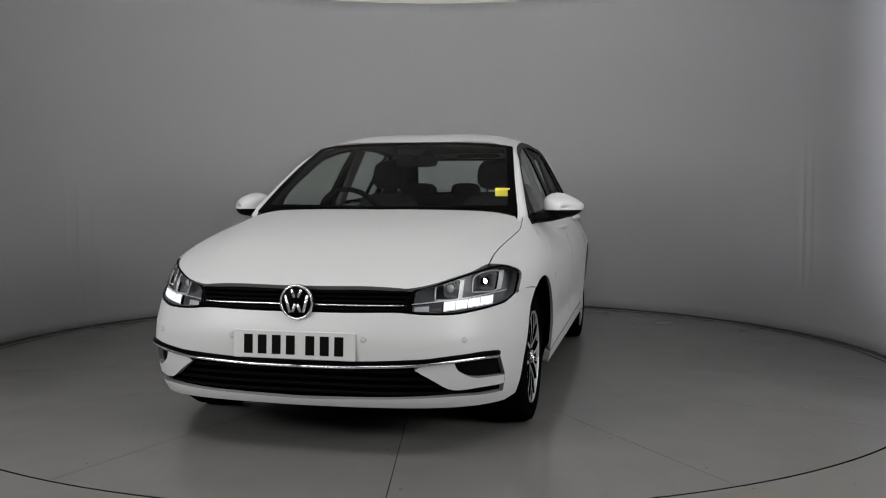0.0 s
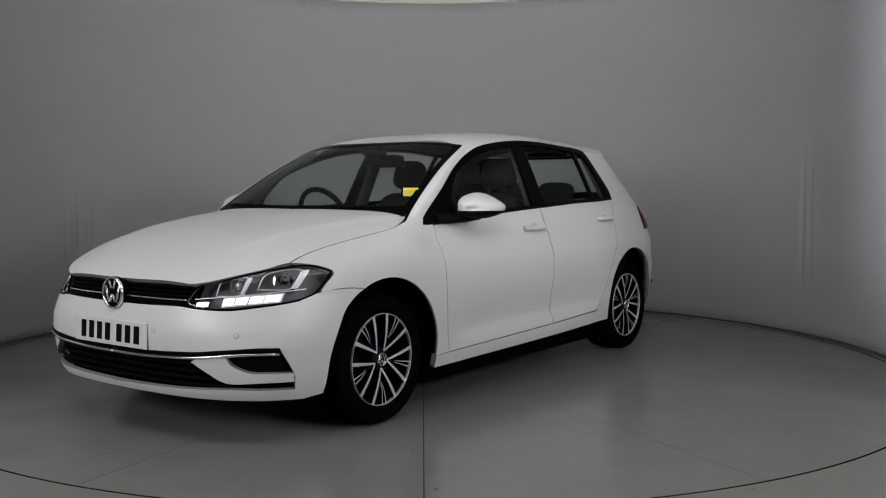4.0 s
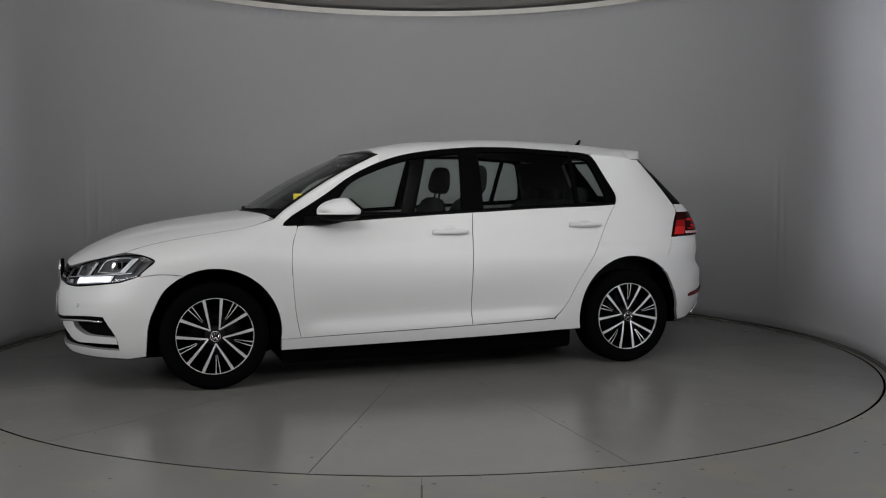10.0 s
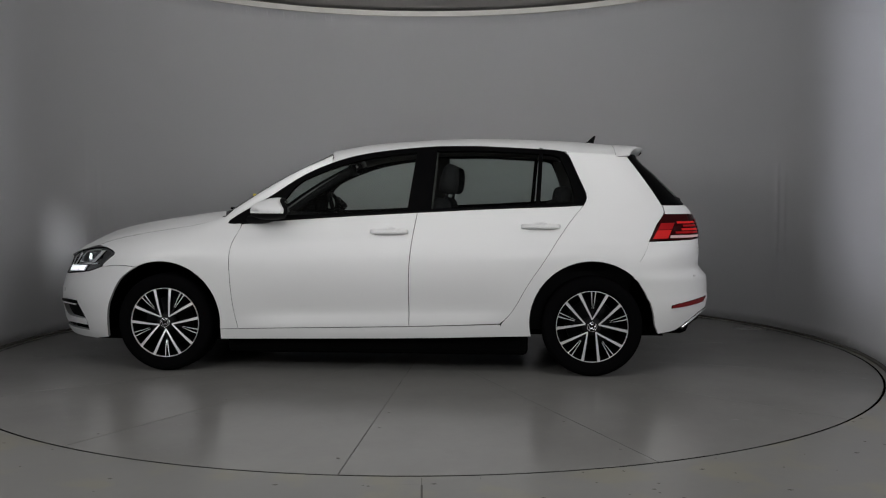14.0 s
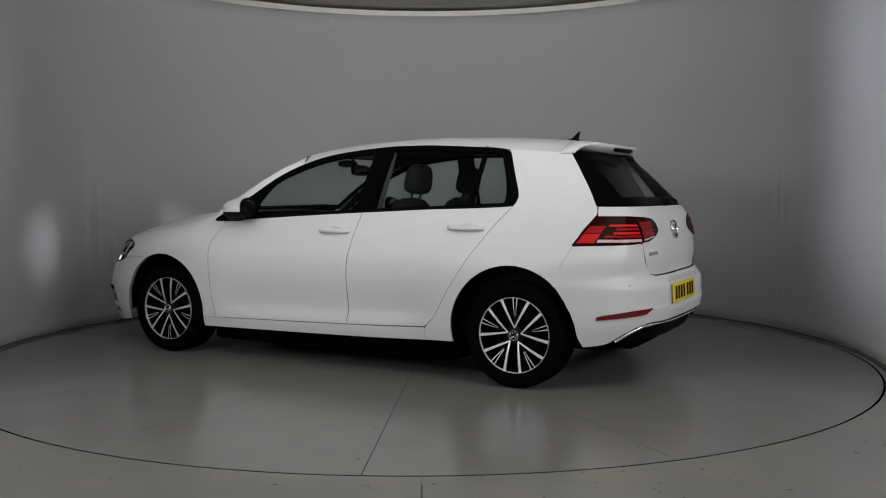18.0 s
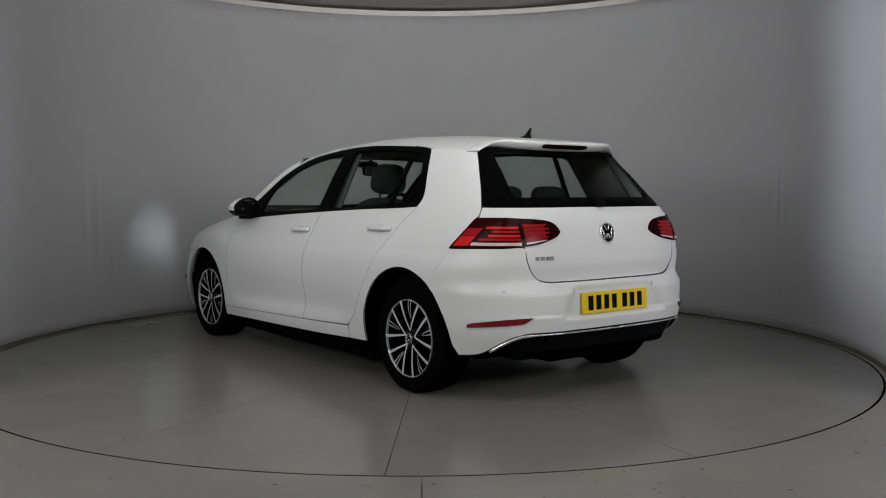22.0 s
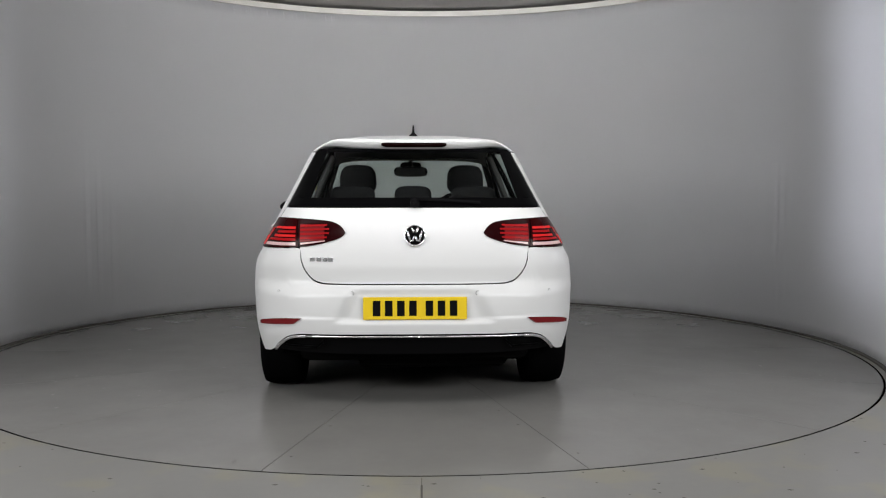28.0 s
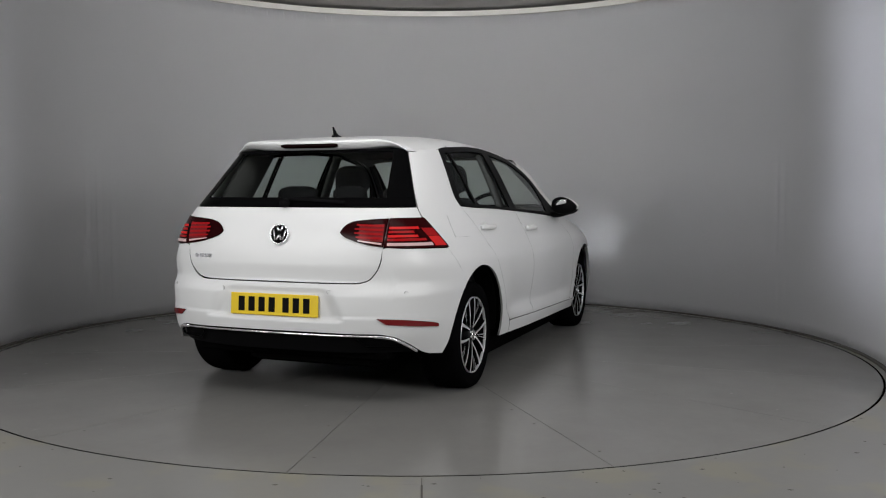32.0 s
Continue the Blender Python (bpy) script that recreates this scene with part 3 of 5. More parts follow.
def car_shell(car):
    # doors
    fd = [surf(flank, patch([GAP_A[0], GAP_B[0]], belt(0.828, -0.256), GAP_A, GAP_B, 26, 20))]
    front_doors = sides_of("front_door", lambda: fd, PAINT, car, gap=0.0022)
    rd = [surf(flank, patch([GAP_B[0], (-0.5, 0.316), GAP_C[0]], belt(-0.256, -1.262), GAP_B, GAP_C, 26, 20))]
    rear_doors = sides_of("rear_door", lambda: rd, PAINT, car, gap=0.0022)
    # sill
    sill = [[(p[0], p[1] + 0.002, p[2]) for p in row] for row in surf(flank, patch([(0.943, 0.218), (-0.209, 0.234), (-0.763, 0.250)], [(0.943, 0.279), (-0.209, 0.304), (-0.763, 0.323)], [(0.943, 0.218), (0.943, 0.279)], [(-0.763, 0.250), (-0.763, 0.323)], 40, 4))]
    sides_of("sill", lambda: [sill], PAINT, car, depth=0.03)
    # quarter panel
    waist = [(-1.264, 1.036), (-1.42, 1.036), (-1.58, 1.032), (-1.740, 1.026)]
    q1 = surf(flank, patch(waist, [(-1.165, 1.362), (-1.35, 1.352), (-1.44, 1.345), (-1.538, 1.334)], [(-1.264, 1.036), (-1.283, 1.076), (-1.276, 1.118), (-1.231, 1.223), (-1.186, 1.330), (-1.165, 1.362)],
                          [(-1.740, 1.026), (-1.708, 1.08), (-1.678, 1.131), (-1.640, 1.188), (-1.590, 1.262), (-1.538, 1.334)], 22, 14))
    cut = [(-1.009, 0.682), (-1.06, 0.672), ARCH_R2[0]]
    q0 = surf(flank, patch([(-0.760, 0.250), ARCH_R1[0]], cut, [(-0.760, 0.250), (-0.760, 0.30), (-0.775, 0.335), *GAP_C[1:5]], ARCH_R1, 8, 18))
    q2 = surf(flank, patch(along(cut, 9) + along(ARCH_R2, 15)[1:], waist, [*GAP_C[4:-1], (-1.264, 1.036)],
                          [ARCH_R2[-1], (-1.585, 0.70), (-1.625, 0.77), (-1.648, 0.825), (-1.69, 0.91), (-1.743, 0.985), (-1.740, 1.026)], 22, 26, exact=True))
    sides_of("rear_quarter_panel", lambda: [q0, q1, q2], PAINT, car, gap=0.0003)
    # front wing
    split = wing_line([(0.8785, 0.63), (0.98, 0.629), ARCH_F2[0]])
    w0 = surf(wing_blend, patch(wing_line([(0.836, 0.283), ARCH_F1[0]]), split, [*wing_line(GAP_A[:3]), split[0]],
                                wing_line(ARCH_F1), 8, 14))
    wf = surf(wing_blend, patch(along(split, 9) + wing_line(ARCH_F2)[1:], [(x, wing_k(x, y)) for x, y in BONNET_GAP[::-1]],
                                [split[0], *wing_line(GAP_A[3:-1]), (0.832, wing_line([(0.832, 0.918)])[0][1]), (0.90, wing_k(0.9, 0.755)), (0.955, wing_k(0.955, 0.700))],
                                wing_line([ARCH_F2[-1], (1.55, 0.6635), (1.62, 0.6640), (1.70, 0.655), (1.672, 0.69), (1.620, 0.737), (1.676, 0.766), (1.71, 0.773)]) + [(1.770, wing_k(1.770, 0.719))], 30, 30, exact=True))
    sides_of("front_wing", lambda: [w0, wf], PAINT, car, gap=0.0011)
    # bonnet
    lead = [(2.102, 0.0), (2.099, 0.16), (2.082, 0.385), (2.064, 0.468), (2.004, 0.562), (1.888, 0.661), (1.772, 0.7175)]
    def ridge(x, y):
        """A soft crease from the screen's corner to the headlight's inner end."""
        d = abs(y) - (0.655 - 0.245 * ((x - 0.95) / 1.05))
        return 0.0075 * math.exp(-(d / (0.030 if d > 0 else 0.16)) ** 2) * ease(0.93, 1.05, x) * (1 - ease(1.75, 2.02, x))
    bn = [[(p[0], p[1], top(p[0], p[1]) + ridge(p[0], p[1])) for p in row] for row in patch([(2.100, 0.0), (1.6, 0.0), (1.06, 0.0)], [*BONNET_GAP], lead, [(1.06, 0.0), (1.03, 0.4), (0.955, 0.700)], 40, 44)]
    part("bonnet", sheets([bn], both=True, gap=0.002, depth=0.02), PAINT, car)
    # roof with pillars and rear spoiler
    ts = [0, 0.2, 0.4, 0.55, 0.68, 0.78, 0.86, 0.92, 0.96, 0.985, 1.0]
    xs = [0.295 + (-1.47 - 0.295) * i / 36 for i in range(37)]
    rf = []
    for t in ts:
        rf.append([roof(x + (0.045 * (1 - t * t) if i == 0 else 0.0), t) for i, x in enumerate(xs)])
    part("roof", sheets([rf], both=True, depth=0.015), PAINT, car)
    spx = [-1.472 - 0.2 * i / 8 for i in range(9)]
    sp = []
    wide = side(-1.472, EDGE(-1.472))
    for t in ts[:-1] + [0.995, 1.0]:
        row = []
        for i, x in enumerate(spx):
            f = i / 8
            xx = -1.472 + (-0.210 + 0.130 * t ** 4) * f
            edge = min(wide, side(max(xx, -1.575), EDGE(xx)) + 0.004)
            row.append((xx, t * (edge - 0.030 * f * (1 - t ** 6)), ROOF_C(xx) - (ROOF_C(xx) - EDGE(xx)) * (1 - 0.12 * f) * t ** (4 + 9 * f)))
        lip, c = row[-1], 1 - t ** 8
        row += [(lip[0] - 0.004, lip[1], lip[2] - 0.005 * c - 0.002), (lip[0] + 0.008, lip[1] * 0.998, lip[2] - 0.016 * c - 0.003), (lip[0] + 0.024, lip[1] * 0.996, lip[2] - 0.036 * c - 0.005), (lip[0] + 0.08, lip[1] * 0.98, lip[2] - 0.044 * c - 0.006)]
        sp.append(row)
    sp2 = part("rear_spoiler", sheets([sp], both=True, depth=0.01), PAINT, car)
    lamp = tube([(-1.666 + 0.085 * (abs(y) / 0.5) ** 4, y, 1.3705) for y in 0.176 * np.sin(np.linspace(-1.5708, 1.5708, 25))], 0.0150, 10, 1.0)
    for v in lamp.verts:
        v.co.z = 1.3705 + (v.co.z - 1.3705) * max(0.25, 1 - (max(0.0, abs(v.co.y) - 0.146) / 0.030) ** 2) ** 0.5
    part("high_brake_light", lamp, BRAKE_STRIP, sp2, "dark red strip brake light")
    # windscreen pillars
    ap = []
    for i in range(16):
        f = -0.10 + 1.10 * i / 15
        s = np.array((0.93 + (0.295 - 0.93) * f, 0.712 + (0.586 - 0.712) * f - 0.006 * math.sin(math.pi * f), 0.985 + (1.345 - 0.985) * f + 0.024 * math.sin(math.pi * max(0, f))))
        x = 0.885 + (0.295 - 0.885) * (f if f > 0 else f * 1.6)
        e = np.array((x, side(x, EDGE(x)), EDGE(x)))
        row = []
        for j in range(7):
            g = j / 6
            b = math.sin(math.pi * g) * 0.017 * (1 - 0.75 * ease(0.75, 1.0, f))
            p = s * (1 - g) + e * g + np.array((0.2 * b, 0.75 * b, 0.8 * b))
            row.append(tuple(p))
        ap.append([(q[0], q[1] + 0.12 * min(0, f), q[2] + 0.42 * min(0, f)) for q in row])
    sides_of("windscreen_pillar", lambda: [ap], PAINT, car, depth=0.03)
    # rear: tailgate lower half, under the window
    gate_edge = tail_line([(0.503, 0.660), (0.520, 0.671), (0.541, 0.693), (0.560, 0.720), (0.572, 0.748), (0.581, 0.79), (0.588, 0.833)])
    def gate_skin(a, z):
        """The tailgate breaks inwards below a crease."""
        x, y, zz = rear(a, z)
        return (x + 0.11 * max(0, 0.734 - z), y, zz)
    tg = surf(gate_skin, patch([(0, 0.646), *tail_line([(0.25, 0.646), (0.41, 0.6475), (0.470, 0.651), (0.503, 0.660)])],
                          [(0, 0.833), *tail_line([(0.3, 0.833), (0.588, 0.833)])], [(0, 0.646), (0, 0.833)], gate_edge, 20, 17))
    tg2 = surf(rear, patch([(0, 0.833), *tail_line([(0.3, 0.833), (0.588, 0.833)])], [(0, 1.034), *tail_line([(0.35, 1.034), (-1.743, 1.034)])],
                           [(0, 0.833), (0, 1.034)], tail_line([(0.588, 0.833), (0.61, 0.90), (-1.80, 0.955), (-1.748, 0.985), (-1.743, 1.034)]), 20, 12))
    gate = part("tailgate", sheets([tg, tg2], both=True, gap=0.0025, depth=0.02), PAINT, car)
    # bumpers
    rear_bumper(car)
    front_bumper(car)
    return front_doors, rear_doors, gate


def sensor(bumper, at, yaw):
    """A parking sensor: a painted button in a thin dark ring."""
    ob = part("parking_sensor", lathe([(0.0, 0.0005), (0.0088, 0.0005), (0.0093, 0.0003), (0.0095, -0.004)], 16), PAINT, bumper, at=pose(*at, 0, 0, yaw))
    part("sensor_ring", lathe([(0.0095, 0.0006), (0.0112, 0.0005), (0.0116, -0.004)], 20), SENSOR_GREY, ob)


def rear_bumper(car):
    # split at the reflector's inner end: a middle part with the plate's recess, and the corner
    mid_low = tail_line([(0.0, 0.398), (0.3, 0.398), (0.556, 0.396), (0.60, 0.392)])

    def recess(a, z):
        x, y, zz = rear(a, z)
        d = 0.034 * (1 - ease(0.275, 0.37, y - 0.5 * (0.585 - z) * 0.9)) * ease(0.45, 0.472, z) * (1 - ease(0.588, 0.632, z))
        step = 0.006 * (1 - ease(0.474, 0.482, z)) * ease(0.30, 0.40, y)
        return (x + d - step, y, zz)
    g1 = surf(recess, patch(mid_low, tail_line([(0.0, 0.643), (0.2, 0.643), (0.41, 0.6445), (0.471, 0.648), (0.505, 0.657)]), [(0, 0.398), (0, 0.643)],
                            tail_line([(0.60, 0.392), (0.585, 0.45), (0.55, 0.55), (0.505, 0.657)]), 34, 36))
    corner_top = tail_line([(0.505, 0.657), (0.523, 0.668), (0.544, 0.690), (0.563, 0.717), (0.575, 0.745), (0.584, 0.79), (0.590, 0.828), (0.68, 0.826), (-1.80, 0.823), (-1.645, 0.818)])
    g2 = surf(recess, patch(tail_line([(0.60, 0.392), (0.655, 0.375), (0.705, 0.335), (0.75, 0.285), (-1.70, 0.268, "x")]), corner_top,
                            tail_line([(0.60, 0.392), (0.585, 0.45), (0.55, 0.55), (0.505, 0.657)]),
                            tail_line([(-1.70, 0.268, "x"), (-1.675, 0.33, "x"), (-1.663, 0.401, "x"), (-1.626, 0.504, "x"), (-1.573, 0.59), (-1.547, 0.614), (-1.5855, 0.70), (-1.6255, 0.77), (-1.645, 0.818)]), 30, 36))
    bumper = part("rear_bumper", sheets([g1, g2], both=True, gap=0.0003, depth=0.02), PAINT, car)
    # black diffuser with chrome line and mock tailpipe trims
    def inset(a, z):
        x, y, zz = rear(a, z)
        return (x + 0.028, y * 0.985, zz)
    d = surf(inset, patch([(0, 0.285), *tail_line([(0.3, 0.285), (0.60, 0.29)])], [(0, 0.402), *tail_line([(0.3, 0.402), (0.60, 0.398)])], [(0, 0.285), (0, 0.402)], tail_line([(0.60, 0.29), (0.60, 0.398)]), 20, 6))
    d2 = surf(inset, patch(tail_line([(0.60, 0.29), (0.72, 0.29)]), tail_line([(0.60, 0.398), (0.66, 0.38), (0.72, 0.32)]), tail_line([(0.60, 0.29), (0.60, 0.398)]), tail_line([(0.72, 0.29), (0.72, 0.32)]), 8, 6))
    part("diffuser", sheets([d, d2], both=True, depth=0.05), DULL, bumper, "matt black plastic diffuser")
    for s in (1, -1):
        pts = []
        for y, z in ((0.722, 0.296), (0.70, 0.322), (0.672, 0.348), (0.645, 0.366), (0.61, 0.378), (0.556, 0.384), (0.40, 0.386), (0.2, 0.386), (0.0, 0.386)):
            p = rear(angle_at(rear, 1, y, z), z)
            pts.append((p[0] - 0.008, s * p[1] * 1.004, p[2]))
        part("chrome_strip", tube(along(pts[:6], 18), 0.0085, 8, 0.9), CHROME, bumper, "bright chrome strip")
        part("chrome_strip", tube(along(pts[5:], 12), 0.0062, 8, 0.8), CHROME, bumper, "thin chrome strip")
        # tailpipe trim
        ring = []
        for y, z in ((0.50, 0.322), (0.66, 0.322), (0.68, 0.345), (0.62, 0.375), (0.46, 0.377)):
            p = rear(angle_at(rear, 1, y, z), z)
            ring.append((p[0] + 0.012, s * p[1], p[2]))
        part("tailpipe_trim", tube(along(ring + ring[:1], 26)[:-1], 0.006, 6, closed=True), BLACK, bumper)
        # reflector
        g = surf(rear, patch(tail_line([(0.808, 0.422), (0.70, 0.437), (0.613, 0.446)]), tail_line([(0.79, 0.448), (0.69, 0.468), (0.572, 0.476)]),
                             tail_line([(0.808, 0.422), (0.812, 0.435), (0.79, 0.448)]), tail_line([(0.613, 0.446), (0.572, 0.476)]), 14, 3))
        part("rear_reflector", sheets([g], mirror=s < 0, out=0.011, depth=0.014), REFLECTOR_RED, bumper, "long red reflector")
        # parking sensors
        for y, z in ((0.318, 0.604), (0.70, 0.602)):
            a = angle_at(rear, 1, y, z)
            p, q = recess(a, z), rear(a + 1, z)
            tx, ty = q[0] - p[0], q[1] - p[1]
            nx, ny = -abs(ty), abs(tx)
            sensor(bumper, (p[0] + 0.001, s * p[1], p[2]), math.degrees(math.atan2(-nx, s * ny)))
    # towing eye cover
    part("towing_eye_cover", block((-2.082, -0.475, 0.452), (-2.074, -0.425, 0.492), 0.003), PAINT, bumper, at=pose(0.03, 0, 0))


def front_bumper(car):
    chrome_l = nose_line([(0.0, 0.405), (0.2, 0.407), (0.405, 0.416), (0.515, 0.421), (0.62, 0.431), (0.72, 0.436), (0.779, 0.432)])
    top_l = nose_line([(0.0, 0.600), (0.2, 0.601), (0.40, 0.604), (0.487, 0.596), (0.613, 0.591), (0.692, 0.600), (0.760, 0.612), (0.795, 0.622)])
    xe = 1.842
    b1 = surf(front, patch(chrome_l, top_l, [(0, 0.405), (0, 0.600)], [chrome_l[-1], (chrome_l[-1][0] + 0.3, 0.52), top_l[-1]], 36, 18))
    # corner, up to the wheel arch
    edge = [chrome_l[-1], (chrome_l[-1][0] + 0.3, 0.52), top_l[-1]]
    b2 = surf(front, patch([chrome_l[-1], *nose_line([(1.75, 0.43, "x"), (1.652, 0.43, "x")])], [top_l[-1], *nose_line([(1.76, 0.640, "x"), (1.70, 0.653, "x"), (1.62, 0.6620, "x"), (1.55, 0.6615, "x"), (1.471, 0.6535, "x")])],
                           edge, nose_line([(1.652, 0.43, "x"), (1.632, 0.477, "x"), (1.579, 0.575, "x"), (1.511, 0.632, "x"), (1.471, 0.6535, "x")]), 16, 18))
    ledge = nose_line([(0.785, 0.250), (1.75, 0.250, "x"), (1.674, 0.250, "x")])
    b3a = surf(front, patch(nose_line([(0.785, 0.200), (1.75, 0.203, "x"), (1.676, 0.214, "x")]), ledge, nose_line([(0.785, 0.200), (0.785, 0.250)]), nose_line([(1.676, 0.214, "x"), (1.674, 0.250, "x")]), 16, 4))
    b3 = surf(front, patch(ledge, [chrome_l[-1], *nose_line([(1.75, 0.43, "x"), (1.652, 0.43, "x")])],
                           nose_line([(0.785, 0.250), (0.796, 0.32), (0.779, 0.432)]), nose_line([(1.674, 0.250, "x"), (1.672, 0.30, "x"), (1.665, 0.375, "x"), (1.652, 0.43, "x")]), 16, 16))

    b4 = surf(front, patch(nose_line([(0.0, 0.212), (0.39, 0.216), (0.60, 0.212), (0.72, 0.205), (0.785, 0.200)]), nose_line([(0.0, 0.243), (0.398, 0.256), (0.614, 0.262), (0.714, 0.255), (0.785, 0.250)]),
                         [(0, 0.212), (0, 0.243)], nose_line([(0.785, 0.200), (0.785, 0.250)]), 36, 4))
    b5 = surf(front, patch(nose_line([(0.482, 0.377), (0.545, 0.336), (0.596, 0.300), (0.636, 0.287), (0.716, 0.288), (0.7912, 0.284)]),
                           nose_line([(0.63, 0.400), (0.640, 0.372), (0.665, 0.350), (0.70, 0.332), (0.74, 0.328), (0.7957, 0.322)]),
                           nose_line([(0.482, 0.377), (0.52, 0.396), (0.63, 0.400)]), nose_line([(0.7912, 0.284), (0.7957, 0.322)]), 26, 6))
    bumper = part("front_bumper", sheets([b1, b2, b3, b3a, b4], both=True, gap=0.0005, depth=0.02), PAINT, car)
    for s in (False, True):
        part("air_vent_blade", sheets([b5], mirror=s, depth=0.03), PAINT, bumper)

    def back(d):
        def f(a, z):
            x, y, zz = front(a, z)
            return (x - d, y * (1 - 0.3 * d), zz)
        return f
    # dark backing of the lower openings, with grille bars
    bk = surf(back(0.05), patch(nose_line([(0.0, 0.225), (0.4, 0.23), (0.72, 0.225), (0.80, 0.225)]), nose_line([(0.0, 0.43), (0.4, 0.44), (0.72, 0.45), (0.80, 0.45)]), [(0, 0.225), (0, 0.43)], nose_line([(0.80, 0.225), (0.80, 0.45)]), 24, 6))
    part("lower_grille_backing", sheets([bk], both=True, depth=0), VOID, bumper, "black recess behind the lower grille")
    for z in (0.275, 0.305, 0.335, 0.365):
        ym = 0.62 - (z - 0.275) * 1.5
        pts = [back(0.022)(angle_at(front, 1, abs(y), z), z) for y in np.linspace(-ym, ym, 25)]
        pts = [(p[0], math.copysign(p[1], y), p[2]) for p, y in zip(pts, np.linspace(-ym, ym, 25))]
        part("grille_bar", tube(pts, 0.006, 6), DULL, bumper)
    for s in (1, -1):
        # black strip with the chrome line below it
        def strip(zs, ys, d):
            pts = []
            for y, z in zip(ys, zs):
                p = front(angle_at(front, 1, y, z), z)
                pts.append((p[0] + d, s * (p[1] + 0.007 * ease(0.58, 0.77, y)) - (0.003 * s if y == 0 else 0), p[2]))
            return along(pts, 30)
        ys = (0.0, 0.2, 0.405, 0.515, 0.62, 0.72, 0.775)
        part("black_strip", tube(strip((0.398, 0.400, 0.408, 0.413, 0.423, 0.428, 0.424), ys, -0.005), 0.0115, 8), BLACK, bumper)
        part("chrome_strip", tube(strip((0.382, 0.384, 0.392, 0.398, 0.408, 0.414, 0.410), ys, 0.001), 0.0068, 8), CHROME, bumper, "bright chrome strip")
        # vent grille in the corner
        g = surf(back(0.03), patch(nose_line([(0.64, 0.37), (0.70, 0.335), (0.80, 0.325)]), nose_line([(0.60, 0.405), (0.72, 0.414), (0.785, 0.41)]), nose_line([(0.64, 0.37), (0.60, 0.405)]), nose_line([(0.80, 0.325), (0.785, 0.41)]), 12, 4))
        part("corner_vent", sheets([g], mirror=s < 0, depth=0.01), DULL, bumper)
        for y, z in ((0.282, 0.497), (0.665, 0.492)):
            p = front(angle_at(front, 1, y, z), z)
            sensor(bumper, (p[0] + 0.001, s * p[1], p[2]), -90 + s * (4 if y < 0.4 else 32))
    return bumper




def grille(car):
    """Upper radiator grille: black panel, slats, chrome line."""
    def back(d):
        def f(a, z):
            x, y, zz = front(a, z)
            return (x - d, y, zz)
        return f
    g = surf(back(0.02), patch(nose_line([(0.0, 0.598), (0.25, 0.60), (0.46, 0.604)]), nose_line([(0.0, 0.70), (0.25, 0.70), (0.47, 0.71)]), [(0, 0.598), (0, 0.70)], nose_line([(0.46, 0.604), (0.47, 0.71)]), 20, 4))
    gr = part("radiator_grille", sheets([g], both=True, depth=0.02), VOID, car, "black radiator grille with chrome lines")
    ys = np.linspace(-0.44, 0.44, 41)
    for z, r, mat, nm in ((0.680, 0.0075, BLACK, "grille_slat"), (0.661, 0.006, BLACK, "grille_slat"), (0.645, 0.004, DULL, "grille_slat"), (0.629, 0.0048, CHROME, "chrome_line"), (0.612, 0.008, BLACK, "grille_slat")):
        pts = [(front(angle_at(front, 1, abs(y), z), z)[0] - 0.008, y, z) for y in ys]
        part(nm, tube(pts, r, 8, 0.9), mat, gr)
    badge(gr, (2.146, 0.0, 0.640), 0.072, 90)


def badge(parent, at, r, yaw, lean=0):
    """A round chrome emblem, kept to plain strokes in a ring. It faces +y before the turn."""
    base = part("emblem", lathe([(0.0, 0.004), (r * 0.93, 0.004), (r * 0.98, 0.0), (r * 0.98, -0.02)], 40), BLACK, parent, "round chrome and black emblem", at=pose(*at, lean, 0, yaw - 180))
    part("emblem_ring", lathe([(r * 0.86, 0.002), (r * 0.88, 0.008), (r * 0.96, 0.009), (r, 0.003), (r, -0.004)], 40), CHROME, base)
    bars = ((-0.30, 0.72, -0.10, 0.26), (0.30, 0.72, 0.10, 0.26), (-0.66, 0.40, -0.40, -0.58), (-0.24, -0.56, -0.06, -0.10), (0.06, -0.10, 0.24, -0.56), (0.40, -0.58, 0.66, 0.40))
    for x0, z0, x1, z1 in bars:
        a, b = Vector((x0 * r, 0.005, z0 * r)), Vector((x1 * r, 0.005, z1 * r))
        bm = tube([a, b], r * 0.105, 6, 1.0, up=(0, 1, 0))
        for v in bm.verts:
            v.co.y = 0.004 + (v.co.y - 0.005) * 0.5
        part("emblem_stroke", bm, CHROME, base)


def squared(bm):
    """Turns a round lathe form into a rounded square one."""
    for v in bm.verts:
        r = math.hypot(v.co.x, v.co.z)
        if r > 1e-6:
            c, d = v.co.x / r, v.co.z / r
            k = (c ** 6 + d ** 6) ** (-1 / 6) * 0.93
            v.co.x, v.co.z = v.co.x * k, v.co.z * k * 0.95
    return bm


